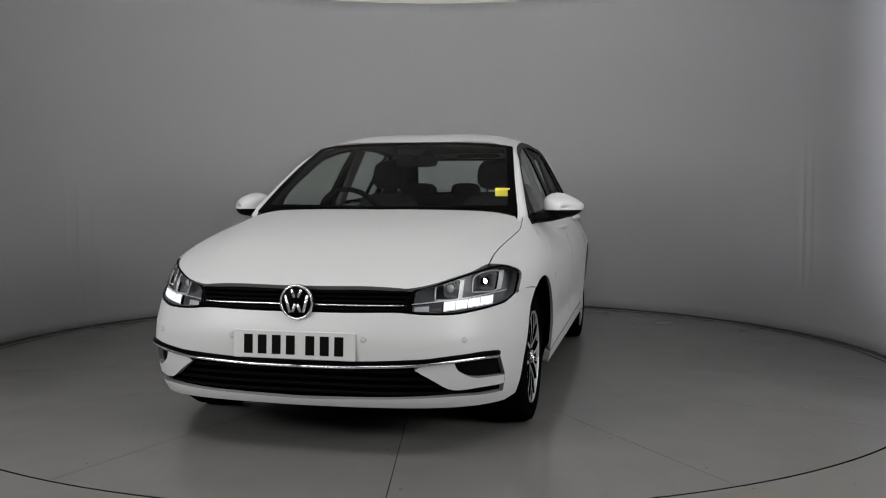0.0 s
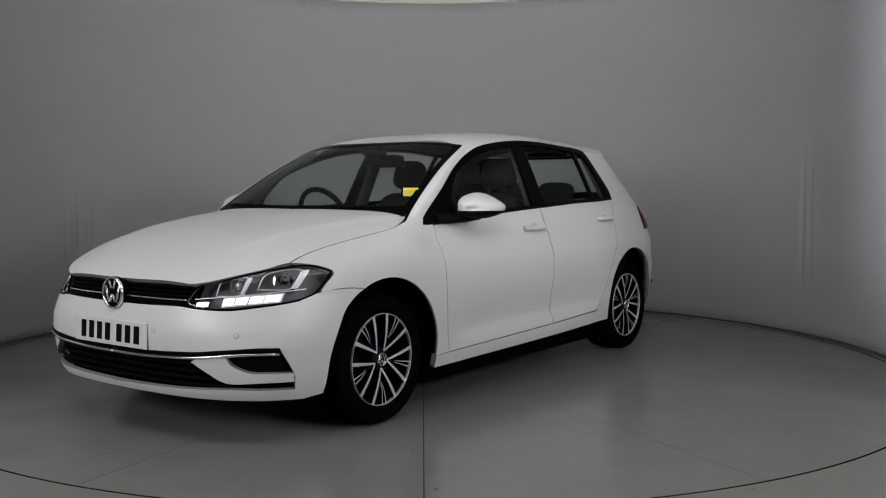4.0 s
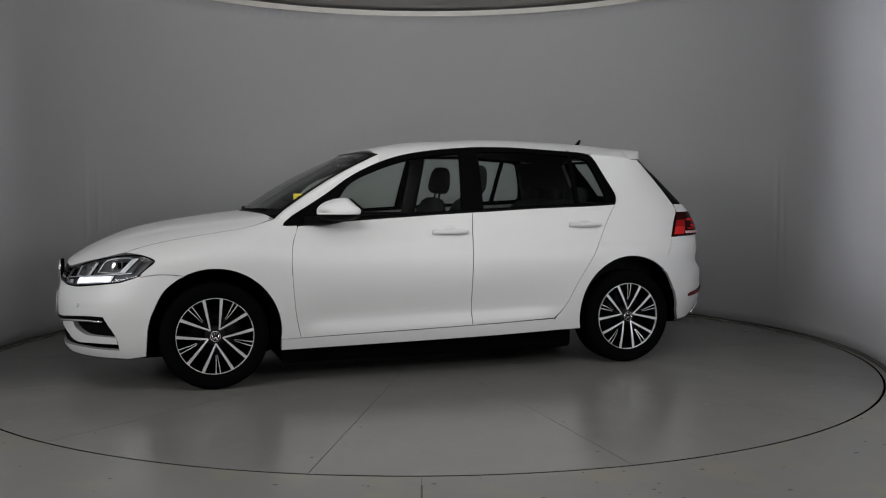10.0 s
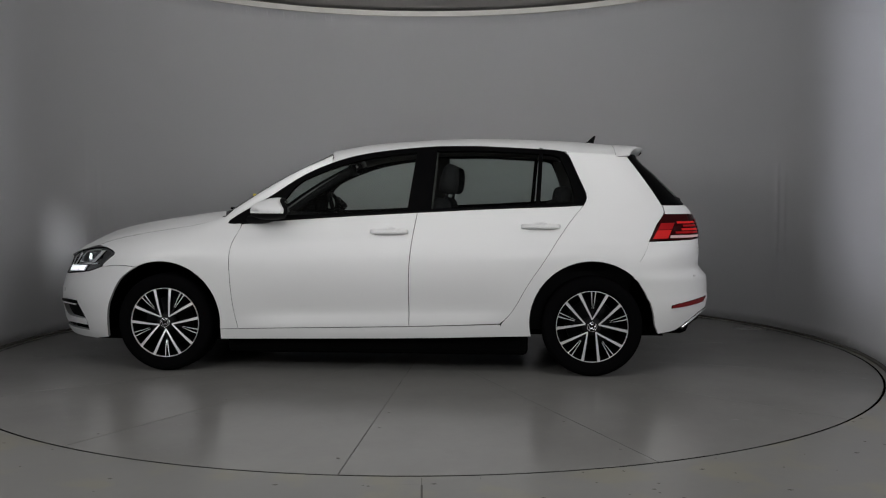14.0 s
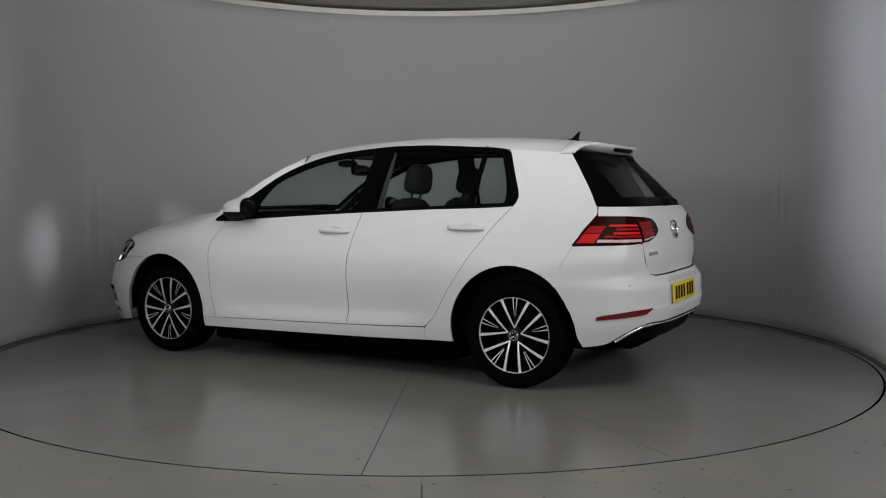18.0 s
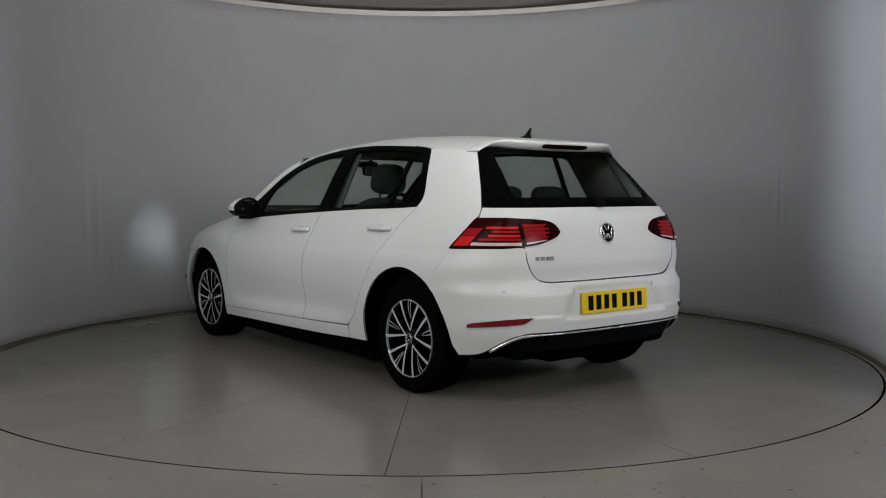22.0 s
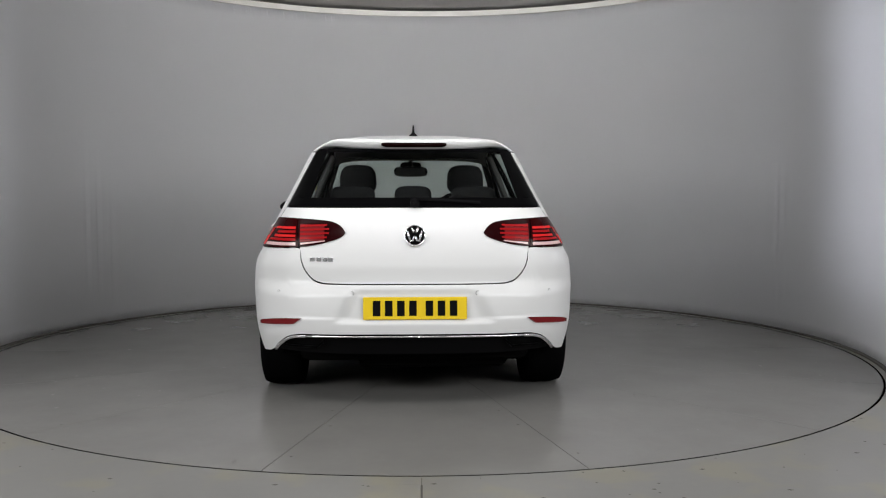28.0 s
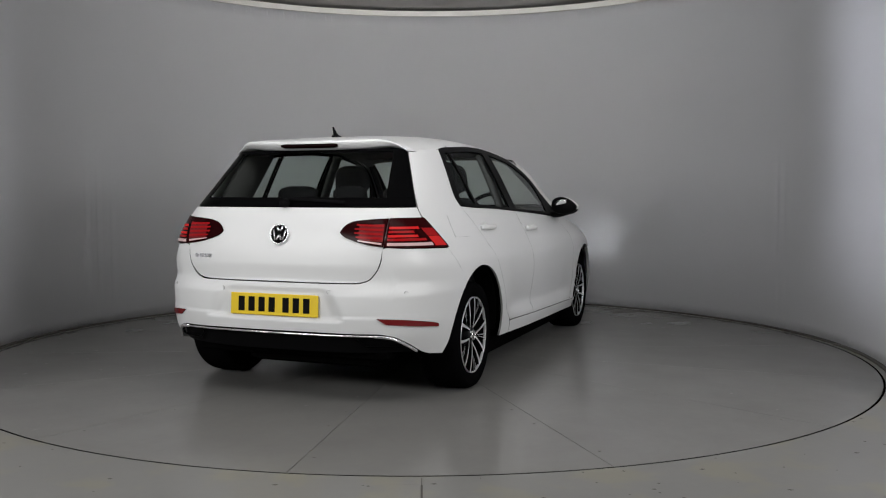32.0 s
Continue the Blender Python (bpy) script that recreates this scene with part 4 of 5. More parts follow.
def headlight(car, s):
    m = s < 0
    low = [(0.433, 0.618), (0.487, 0.600), (0.613, 0.596), (0.692, 0.605), (0.760, 0.617), (0.795, 0.628), (1.722, 0.650, "x")]
    upp = [(0.436, 0.640), (0.470, 0.687), (0.562, 0.712), (0.660, 0.744), (0.704, 0.767), (0.752, 0.766), (0.787, 0.752)]

    def shell(d):
        def f(a, z):
            x, y, zz = nose_skin(a, z)
            return (x - d, y - d * 0.35 * ease(0.5, 0.8, y), zz)
        return f
    lowa, uppa = nose_line(low), nose_line(upp)
    for i, p in enumerate(((1.766, 0.766), (1.685, 0.763), (1.624, 0.738))):
        uppa[4 + i] = (angle_at(front, 0, p[0], p[1]), p[1])

    def grid(d, nu=30, nv=10):
        return surf(shell(d), patch(lowa, uppa, [lowa[0], uppa[0]], [lowa[-1], nose_line([(1.675, 0.692, "x")])[0], uppa[-1]], nu, nv))
    head = part("headlight", sheets([grid(0.002)], mirror=m, depth=0.004), LENS, car, "clear headlight with a lit white running light")
    g1, g2 = grid(0.006), grid(0.10)
    bowl = [[g1[0][0], *g1[0], g1[0][-1]]] + [[a[0], *b, a[-1]] for a, b in zip(g1, g2)] + [[g1[-1][0], *g1[-1], g1[-1][-1]]]
    part("headlight_bowl", sheets([bowl], mirror=m, depth=0), LAMP_DARK, head, "dark lamp bowl")
    rim_pts = [grid(0.004)[0], [r[-1] for r in grid(0.004)], grid(0.004)[-1][::-1], [r[0] for r in grid(0.004)][::-1]]
    loop = [q for seg in rim_pts for q in seg[:-1]]
    part("headlight_rim", tube([(p[0], s * p[1], p[2]) for p in loop], 0.0045, 6, closed=True), BLACK, head)

    def spot(y0, y1, z00, z01, z10, z11, d, mat, name, n=14):
        g = surf(shell(d), patch(nose_line([(y0, z00), (y1, z10)]), nose_line([(y0, z01), (y1, z11)]), nose_line([(y0, z00), (y0, z01)]), nose_line([(y1, z10), (y1, z11)]), n, 3))
        return part(name, sheets([g], mirror=m, depth=0.012), mat, head)
    # running light along the lower edge, and its thin shelf
    for i in range(4):
        a, b = i / 4 + 0.012, (i + 1) / 4 - 0.012
        spot(0.580 + 0.172 * a, 0.580 + 0.172 * b, 0.608 + 0.018 * a, 0.638 + 0.015 * a, 0.608 + 0.018 * b, 0.638 + 0.015 * b, 0.013, DIODE, "light_diode", 4)
    for i in range(6):
        a, b = i / 6 + 0.003, (i + 1) / 6 - 0.003
        spot(0.578 + 0.176 * a, 0.578 + 0.176 * b, 0.602 + 0.018 * a, 0.643 + 0.015 * a, 0.602 + 0.018 * b, 0.643 + 0.015 * b, 0.016, DAYLAMP, "running_light", 4)
    spot(0.470, 0.525, 0.606, 0.622, 0.604, 0.626, 0.018, BEAM, "turn_signal")
    spot(0.46, 0.795, 0.632, 0.636, 0.668, 0.673, 0.014, BEAM, "lamp_shelf", 24)
    # two lamp units, each a bowl with a lens in a bright frame
    for y, z, r in ((0.60, 0.687, 0.034), (0.725, 0.708, 0.036)):
        p = shell(0.03)(angle_at(front, 1, y, z), z)
        yaw = -90 + (28 if y < 0.65 else 48)
        u = part("lamp_unit", squared(lathe([(r * (0.76 if y > 0.65 else 0.0), -0.026), (r * 0.8, -0.018), (r * 0.88, -0.008), (r, 0.0), (r * 1.04, 0.001), (r * 1.06, -0.004)], 32)), LAMP_GREY, head, "grey reflector bowl", at=pose(p[0], s * p[1], p[2], 0, 0, yaw if s > 0 else 180 - yaw))
        if y < 0.65:
            part("lamp_lens", lathe([(0.0, -0.012), (r * 0.42, -0.015), (r * 0.5, -0.020), (r * 0.5, -0.028)], 24), BEAM, u)
        if y > 0.65:
            ahead = pose(0.0, -0.016, 0.0, 0, 0, (-90 - yaw) if s > 0 else (yaw - 270))
            part("lamp_shroud", lathe([(0.0115, 0.004), (0.016, 0.004), (0.017, -0.053), (0.0, -0.053), (0.0, -0.051), (0.0118, -0.051), (0.0115, 0.004)], 20), VOID, u, at=ahead)
            part("lit_lens", lathe([(0.0, -0.044), (0.0108, -0.044), (0.0108, -0.049), (0.0, -0.049)], 16), HEADLAMP, u, "small lit lens", at=ahead)
    for y0, y1, z0, z1 in ((0.545, 0.632, 0.648, 0.722), (0.678, 0.764, 0.672, 0.748)):
        spot(y1 - 0.004, y1 + 0.012, z0, z1, z0 + 0.002, z1 + 0.002, 0.018, BEAM, "lamp_bracket", 3)
        loop = [shell(0.016)(angle_at(front, 1, yy, zz), zz) for yy, zz in ((y0, z0), (y1, z0 + 0.004), (y1 - 0.002, z1), (y0 + 0.004, z1 - 0.012))]
        part("lamp_frame", tube([(p[0], s * p[1], p[2]) for p in along(loop + loop[:1], 25)[:-1]], 0.0032, 6, closed=True), BEAM, head)
    return head


def tail_light(car, gate, s):
    m = s < 0

    def off(d):
        def f(a, z):
            x, y, zz = rear(a, z)
            l = max(1e-6, math.hypot(x - XR, y))
            return (x + d * (x - XR) / l, y + d * y / l, zz)
        return f
    # body half
    lo1 = tail_line([(0.5885, 0.836), (0.68, 0.832), (-1.80, 0.829), (-1.638, 0.825)])
    up1 = tail_line([(0.5955, 0.980), (0.64, 0.982), (-1.738, 0.982)])

    def lamp(lo, up, le, ri, name, parent, d, mat, nu=16, nv=10, depth=0.012):
        g = surf(off(d), patch(lo, up, le, ri, nu, nv))
        return part(name, sheets([g], mirror=m, depth=depth), mat, parent)
    tl = lamp(lo1, up1, tail_line([(0.5885, 0.836), (0.5955, 0.980)]), tail_line([(-1.638, 0.825), (-1.672, 0.88), (-1.722, 0.96), (-1.738, 0.982)]), "tail_light", car, 0.008, DARK_RED)
    tl["label"] = "red and white tail light"
    # tailgate half
    lo2 = tail_line([(0.350, 0.906), (0.375, 0.884), (0.45, 0.858), (0.52, 0.843), (0.5855, 0.836)])
    up2 = tail_line([(0.350, 0.908), (0.372, 0.940), (0.416, 0.963), (0.50, 0.974), (0.5925, 0.980)])
    tg = lamp(lo2, up2, [lo2[0], up2[0]], tail_line([(0.5855, 0.836), (0.5925, 0.980)]), "tail_light", gate, 0.008, DARK_RED_LAMP)
    tg["label"] = "dark red tail light on the tailgate"

    def band(y0, y1, za, zb, zc, zd, mat, parent, name, d=0.0105):
        g = surf(off(d), patch(tail_line([(y0, za), (y1, zc)]), tail_line([(y0, zb), (y1, zd)]), tail_line([(y0, za), (y0, zb)]), tail_line([(y1, zc), (y1, zd)]), 14, 2))
        part(name, sheets([g], mirror=m, depth=0.004), mat, parent)
    # outer half: a slanted bright block at its front end, thin bars in a dark field, a pale strip below
    def block_of(corners, mat, parent, name, d=0.0105):
        """A lens between four corners: lower inner, lower front, upper front, upper inner."""
        li, lf, uf, ui = tail_line(corners)
        g = surf(off(d), patch([li, lf], [ui, uf], [li, ui], [lf, uf], 12, 6))
        part(name, sheets([g], mirror=m, depth=0.004), mat, parent)
    block_of([(-1.752, 0.838), (-1.660, 0.836), (-1.690, 0.886), (-1.778, 0.888)], RED_LIT, tl, "red_lens")
    block_of([(-1.779, 0.8905), (-1.692, 0.8885), (-1.714, 0.928), (-1.800, 0.930)], RED, tl, "red_lens")
    block_of([(0.602, 0.8415), (-1.765, 0.8405), (-1.770, 0.856), (0.602, 0.857)], WHITE_LENS, tl, "reversing_lens")
    for z, x1, mat in ((0.866, -1.80, RED), (0.884, -1.84, RED_LIT), (0.905, -1.85, RED), (0.925, -1.812, RED_LIT)):
        block_of([(0.602, z), (x1, z), (x1, z + 0.0125), (0.602, z + 0.0125)], mat, tl, "red_line", 0.0115)
    band(0.455, 0.580, 0.868, 0.944, 0.860, 0.952, REFLECTOR_RED, tg, "red_lens")
    for z in (0.876, 0.897, 0.918, 0.938):
        band(0.425 + 0.5 * abs(z - 0.908), 0.578, z + 0.004, z + 0.0125, z - 0.003, z + 0.0085, RED, tg, "red_line", 0.0125)
    band(0.450, 0.576, 0.864, 0.869, 0.846, 0.856, WHITE_LENS, tg, "reversing_lens")


def windows(car):
    # windscreen: a bowed sheet between scuttle and roof
    def screen(u, v):
        """u: 0 on the centre line to 1 at the pillar; v: 0 below to 1 above."""
        b = np.array((1.06 - 0.13 * u ** 2.4, 0.708 * u, 0.978 + 0.010 * u))
        t = np.array((0.342 - 0.045 * u ** 2.2, 0.582 * u, ROOF_C(0.342) - 0.002 - (ROOF_C(0.342) - 0.002 - 1.346) * u ** 4))
        bow = 0.030 * math.sin(math.pi * v) * (1 - 0.4 * u)
        p = b * (1 - v) + t * v
        return (p[0] + bow * 0.5, p[1], p[2] + bow * 0.85)

    def sub(u0, u1, v0, v1, nu=12, nv=10):
        return [[screen(u0 + (u1 - u0) * i / nu, v0 + (v1 - v0) * j / nv) for i in range(nu + 1)] for j in range(nv + 1)]
    ws = part("windscreen", sheets([sub(0, 0.94, 0.065, 0.958)], both=True, depth=0.004), GLASS, car, "clear windscreen with a black border")
    ws.visible_shadow = False
    part("windscreen_border", sheets([sub(0, 1, -0.02, 0.065, 12, 2), sub(0, 1, 0.958, 1.0, 12, 2), sub(0.94, 1.0, 0.065, 0.958, 3, 10)], both=True, depth=0.006), BLACK, ws)
    # scuttle and wipers
    part("scuttle", sheets([[[(1.075 - 0.14 * u ** 2.2 + 0.02 * k, 0.70 * u, 0.972 - 0.012 * k) for u in np.linspace(0, 0.95, 16)] for k in (-2, 0, 1)]], both=True, depth=0.01, ref=(1, 0, 0.5)), DULL, car)
    for y0, y1 in ((-0.58, -0.02), (-0.02, 0.52)):
        part("windscreen_wiper", tube([screen(abs(y) / 0.708, 0.03 + 0.02 * math.sin((y - y0) * 5)) [:1] + (y,) + (screen(abs(y) / 0.708, 0.03)[2] + 0.012,) for y in np.linspace(y0, y1, 12)], 0.008, 6), DULL, ws)
    # rear window
    def glassy(a, z):
        x, y, zz = rear(a, z)
        return (x + 0.004, y - 0.004 * ease(0.3, 0.6, y), zz)

    def rw(y0b, y0t, y1b, y1t, z0, z1, nu=12, nv=10):
        return surf(glassy, patch(tail_line([(y0b, z0), ((y0b + y1b) / 2, z0), (y1b, z0)]), tail_line([(y0t, z1), ((y0t + y1t) / 2, z1), (y1t, z1)]),
                                  tail_line([(y0b, z0), ((y0b + y0t) / 2, (z0 + z1) / 2), (y0t, z1)]), tail_line([(y1b, z0), (y1b * 0.53 + y1t * 0.47, (z0 + z1) / 2), (y1t, z1)]), nu, nv))
    # the border runs from the outer to the clear part
    rg = part("rear_window", sheets([rw(0, 0, 0.548, 0.478, 1.085, 1.335)], both=True, depth=0.004), TINTED, car, "tinted rear window with a black border")
    rg.visible_shadow = False
    part("rear_window_border", sheets([rw(0, 0, side(-1.741, 1.038), side(-1.709, 1.085), 1.038, 1.085, 12, 3), rw(0.548, 0.478, side(-1.709, 1.085), side(-1.541, 1.335), 1.085, 1.335, 4, 10), rw(0, 0, 0.548, 0.54, 1.335, 1.350, 12, 2)], both=True, depth=0.008), BLACK, rg)
    wp = [(rear(angle_at(rear, 1, abs(y), 1.06), 1.06)[0] - 0.016, y, 1.058 + 0.02 * math.sin(max(0, (0.35 - abs(y))) * 4)) for y in np.linspace(-0.34, 0.02, 12)]
    wiper = part("rear_wiper", tube(wp, 0.009, 6), DULL, rg)
    part("wiper_pivot", lathe([(0.0, -0.02), (0.02, -0.018), (0.024, 0.0), (0.024, 0.02)], 16), DULL, wiper, at=pose(-1.945, 0.0, 1.055, 0, 0, -90))

    # side windows
    def top_edge(x0, x1, d, n=9):
        return [(x0 + (x1 - x0) * i / (n - 1), EDGE(x0 + (x1 - x0) * i / (n - 1)) - d) for i in range(n)]
    glass_f = dict(bottom=[(0.60, 0.972), (0.2, 0.984), (-0.195, 1.006)], top=[(0.595, 1.045), (0.486, 1.172), (0.315, 1.252), (0.141, 1.308), (-0.035, 1.340), (-0.225, 1.362)],
                   left=[(0.60, 0.972), (0.60, 1.01), (0.585, 1.055)], right=[(-0.195, 1.006), (-0.235, 1.362)])
    glass_f["top"][0] = (0.585, 1.055)
    glass_f["top"][-1] = (-0.235, 1.362)
    glass_r = dict(bottom=[(-0.335, 1.012), (-0.65, 1.026), (-0.972, 1.042)], top=[(-0.365, 1.372), (-0.65, 1.372), (-0.80, 1.364), (-1.0, 1.352)],
                   left=[(-0.335, 1.012), (-0.365, 1.372)], right=[(-0.972, 1.042), (-1.0, 1.352)])
    glass_q = dict(bottom=[(-1.0, 1.044), (-1.10, 1.048), (-1.20, 1.052)], top=[(-1.025, 1.350), (-1.08, 1.345), (-1.125, 1.328)],
                   left=[(-1.0, 1.044), (-1.025, 1.350)], right=[(-1.20, 1.052), (-1.205, 1.10), (-1.175, 1.21), (-1.125, 1.328)])

    def inset(x, z):
        return (x, side(x, z) - 0.007, z)

    def frame_at(x, z):
        return (x, side(x, z) - 0.001, z)
    # frame pieces round the glass
    fr = []

    def piece(b, t, l=None, r=None, nu=16, nv=3):
        fr.append(surf(frame_at, patch(b, t, l or [b[0], t[0]], r or [b[-1], t[-1]], nu, nv)))
    piece(glass_f["top"], [(0.70, 1.066), (0.654, 1.097), (0.486, 1.208), (0.315, 1.289), (0.141, 1.343), (-0.035, 1.372), (-0.24, 1.395)], nu=24)
    piece([(0.828, 0.924), (0.57, 0.946), (0.2, 0.969), (-0.19, 0.99)], [(0.69, 0.968), *glass_f["bottom"]], nu=24)
    sail = patch([(0.915, 0.924), (0.88, 0.921), (0.828, 0.924)], [(0.908, 0.940), (0.84, 0.985), (0.69, 1.072)], [(0.915, 0.924), (0.908, 0.940)], [(0.828, 0.924), (0.69, 0.968), (0.69, 1.072)], 10, 6)
    fr.append(surf(lambda x, z: (x, side(x, z) + 0.007 * ease(0.76, 0.84, x), z), sail))
    piece([(0.69, 0.968), (0.60, 0.972)], [(0.70, 1.066), (0.585, 1.055)], nu=4, nv=6)
    piece([(-0.19, 0.99), (-0.335, 0.997)], [(-0.24, 1.395), (-0.365, 1.402)], [(-0.19, 0.99), (-0.24, 1.395)], [(-0.335, 0.997), (-0.365, 1.402)], 6, 12)
    piece(glass_r["top"], top_edge(-0.365, -1.01, 0.001), nu=18)
    piece(belt(-0.335, -0.985, 0.001), glass_r["bottom"], nu=18)
    piece([(-0.972, 1.028), (-1.0, 1.028)], [(-1.0, 1.39), (-1.025, 1.384)], nu=2, nv=10)
    piece(glass_q["top"], [(-1.02, 1.380), (-1.099, 1.375), (-1.152, 1.362)], nu=8)
    piece(belt(-0.985, -1.262, 0.001), [(-0.985, 1.043), (-1.10, 1.048), (-1.20, 1.052)], nu=10)
    piece([(-1.20, 1.052), (-1.262, 1.036)], [(-1.125, 1.328), (-1.152, 1.362)], glass_q["right"], [(-1.262, 1.036), (-1.281, 1.076), (-1.274, 1.118), (-1.229, 1.223), (-1.184, 1.330), (-1.152, 1.362)], 5, 14)
    for s in (False, True):
        f = part("window_surround", sheets(fr, mirror=s, depth=0.02), BLACK, car, "gloss black window surround")
        for nm, g, mat in (("front_door_window", glass_f, GLASS), ("rear_door_window", glass_r, TINTED), ("quarter_window", glass_q, TINTED)):
            w = part(nm, sheets([surf(inset, patch(g["bottom"], g["top"], g["left"], g["right"], 18, 10))], mirror=s, depth=0.003), mat, f)
            w.visible_shadow = False
        # chrome-free lower seal
        part("window_seal", tube([(x, (-1 if s else 1) * (side(x, SILL(x) + 0.004) + 0.003), SILL(x) + 0.004) for x in np.linspace(0.83, -1.255, 30)], 0.006, 6), DULL, f)


def mirror(car, s):
    """Door mirror: white cap, black foot, lower half and bezel, indicator strip, silvered glass."""
    root = tagged(new("door_mirror"), "white capped door mirror with a clear indicator strip")
    root.parent = car

    def shape(x):
        u = min(1, max(0, (0.742 - x) / 0.222))
        return max(0.004, (1 - (1 - min(1, u / 0.72)) ** 2.1) ** 0.55 * (1 - 0.10 * ease(0.72, 1.0, u)))

    def shell_part(x0, x1, z0, z1, n):
        secs = []
        for i in range(n + 1):
            x = x0 + (x1 - x0) * (i / n) ** (2.2 if x0 > 0.7 else 1)
            k, f = shape(x), (0.728 - x) / 0.208
            sec = []
            for j in range(28):
                c, d = math.cos(6.28319 * j / 28), math.sin(6.28319 * j / 28)
                y = math.copysign(abs(c) ** 0.8, c)
                up = 0.070 * (1 - 0.66 * max(0, (y + 0.35) / 1.35) ** 1.7)
                z = abs(d) ** 0.75 * up if d > 0 else -abs(d) ** 0.75 * 0.064 * (1 - 0.35 * max(0, y) ** 2)
                sec.append((x - 0.045 * max(0, y) ** 2, s * (0.908 + 0.106 * k * y), 1.004 + 0.010 * f + z * (k if d > 0 else min(1, k ** 0.7)) - 0.004 * y))
            secs.append(sec)
        bm = loft(secs)
        for co, no in (((0, 0, z0), (0, 0, -1)), ((0, 0, z1), (0, 0, 1))):
            bmesh.ops.bisect_plane(bm, geom=bm.verts[:] + bm.edges[:] + bm.faces[:], plane_co=co, plane_no=no, clear_outer=True)
        return bm
    part("mirror_cap", shell_part(0.7418, 0.556, 0.996, 2, 16), PAINT, root)
    part("mirror_bezel", shell_part(0.555, 0.535, 0.9, 2, 3), DULL, root, "black mirror bezel")
    part("mirror_lower", shell_part(0.7418, 0.556, 0.5, 0.988, 16), DULL, root)
    part("mirror_indicator", shell_part(0.7418, 0.556, 0.9875, 0.9965, 16), WHITE_PLATE, root)
    part("mirror_foot", tube([(0.60, s * 0.905, 0.968), (0.65, s * 0.850, 0.954), (0.70, s * 0.800, 0.948), (0.78, s * 0.764, 0.946)], 0.044, 12, 0.62), DULL, root)
    part("mirror_glass", lathe([(0.0, 0.0), (0.030, 0.0), (0.0375, 0.0), (0.039, -0.002)], 28), SILVER, root, at=Matrix.Translation((0.5335, s * 0.905, 1.021)) @ pose(0, 0, 0, -10, 0, 90) @ Matrix.Diagonal((1.8, 1, 1, 1)))


def handle(door, x, z, s, slope):
    y = side(x, z)
    bar = [(x + d, s * (side(x + d, z) + 0.030 * (1 - (abs(d) / 0.112) ** 4) + 0.002), z + slope * d) for d in np.linspace(-0.108, 0.108, 15)]
    h = part("door_handle", tube(bar, 0.0155, 12, 0.92), PAINT, door)
    dish = lathe([(0.0, 0.0008), (0.024, 0.0012), (0.032, 0.006), (0.037, 0.0075), (0.041, 0.006), (0.045, 0.0004)], 24)
    part("handle_recess", dish, PAINT, h, at=Matrix.Translation((x - 0.005, s * (y + 0.0005), z - 0.014)) @ Matrix.Diagonal((1.40, s, 1.08, 1)))


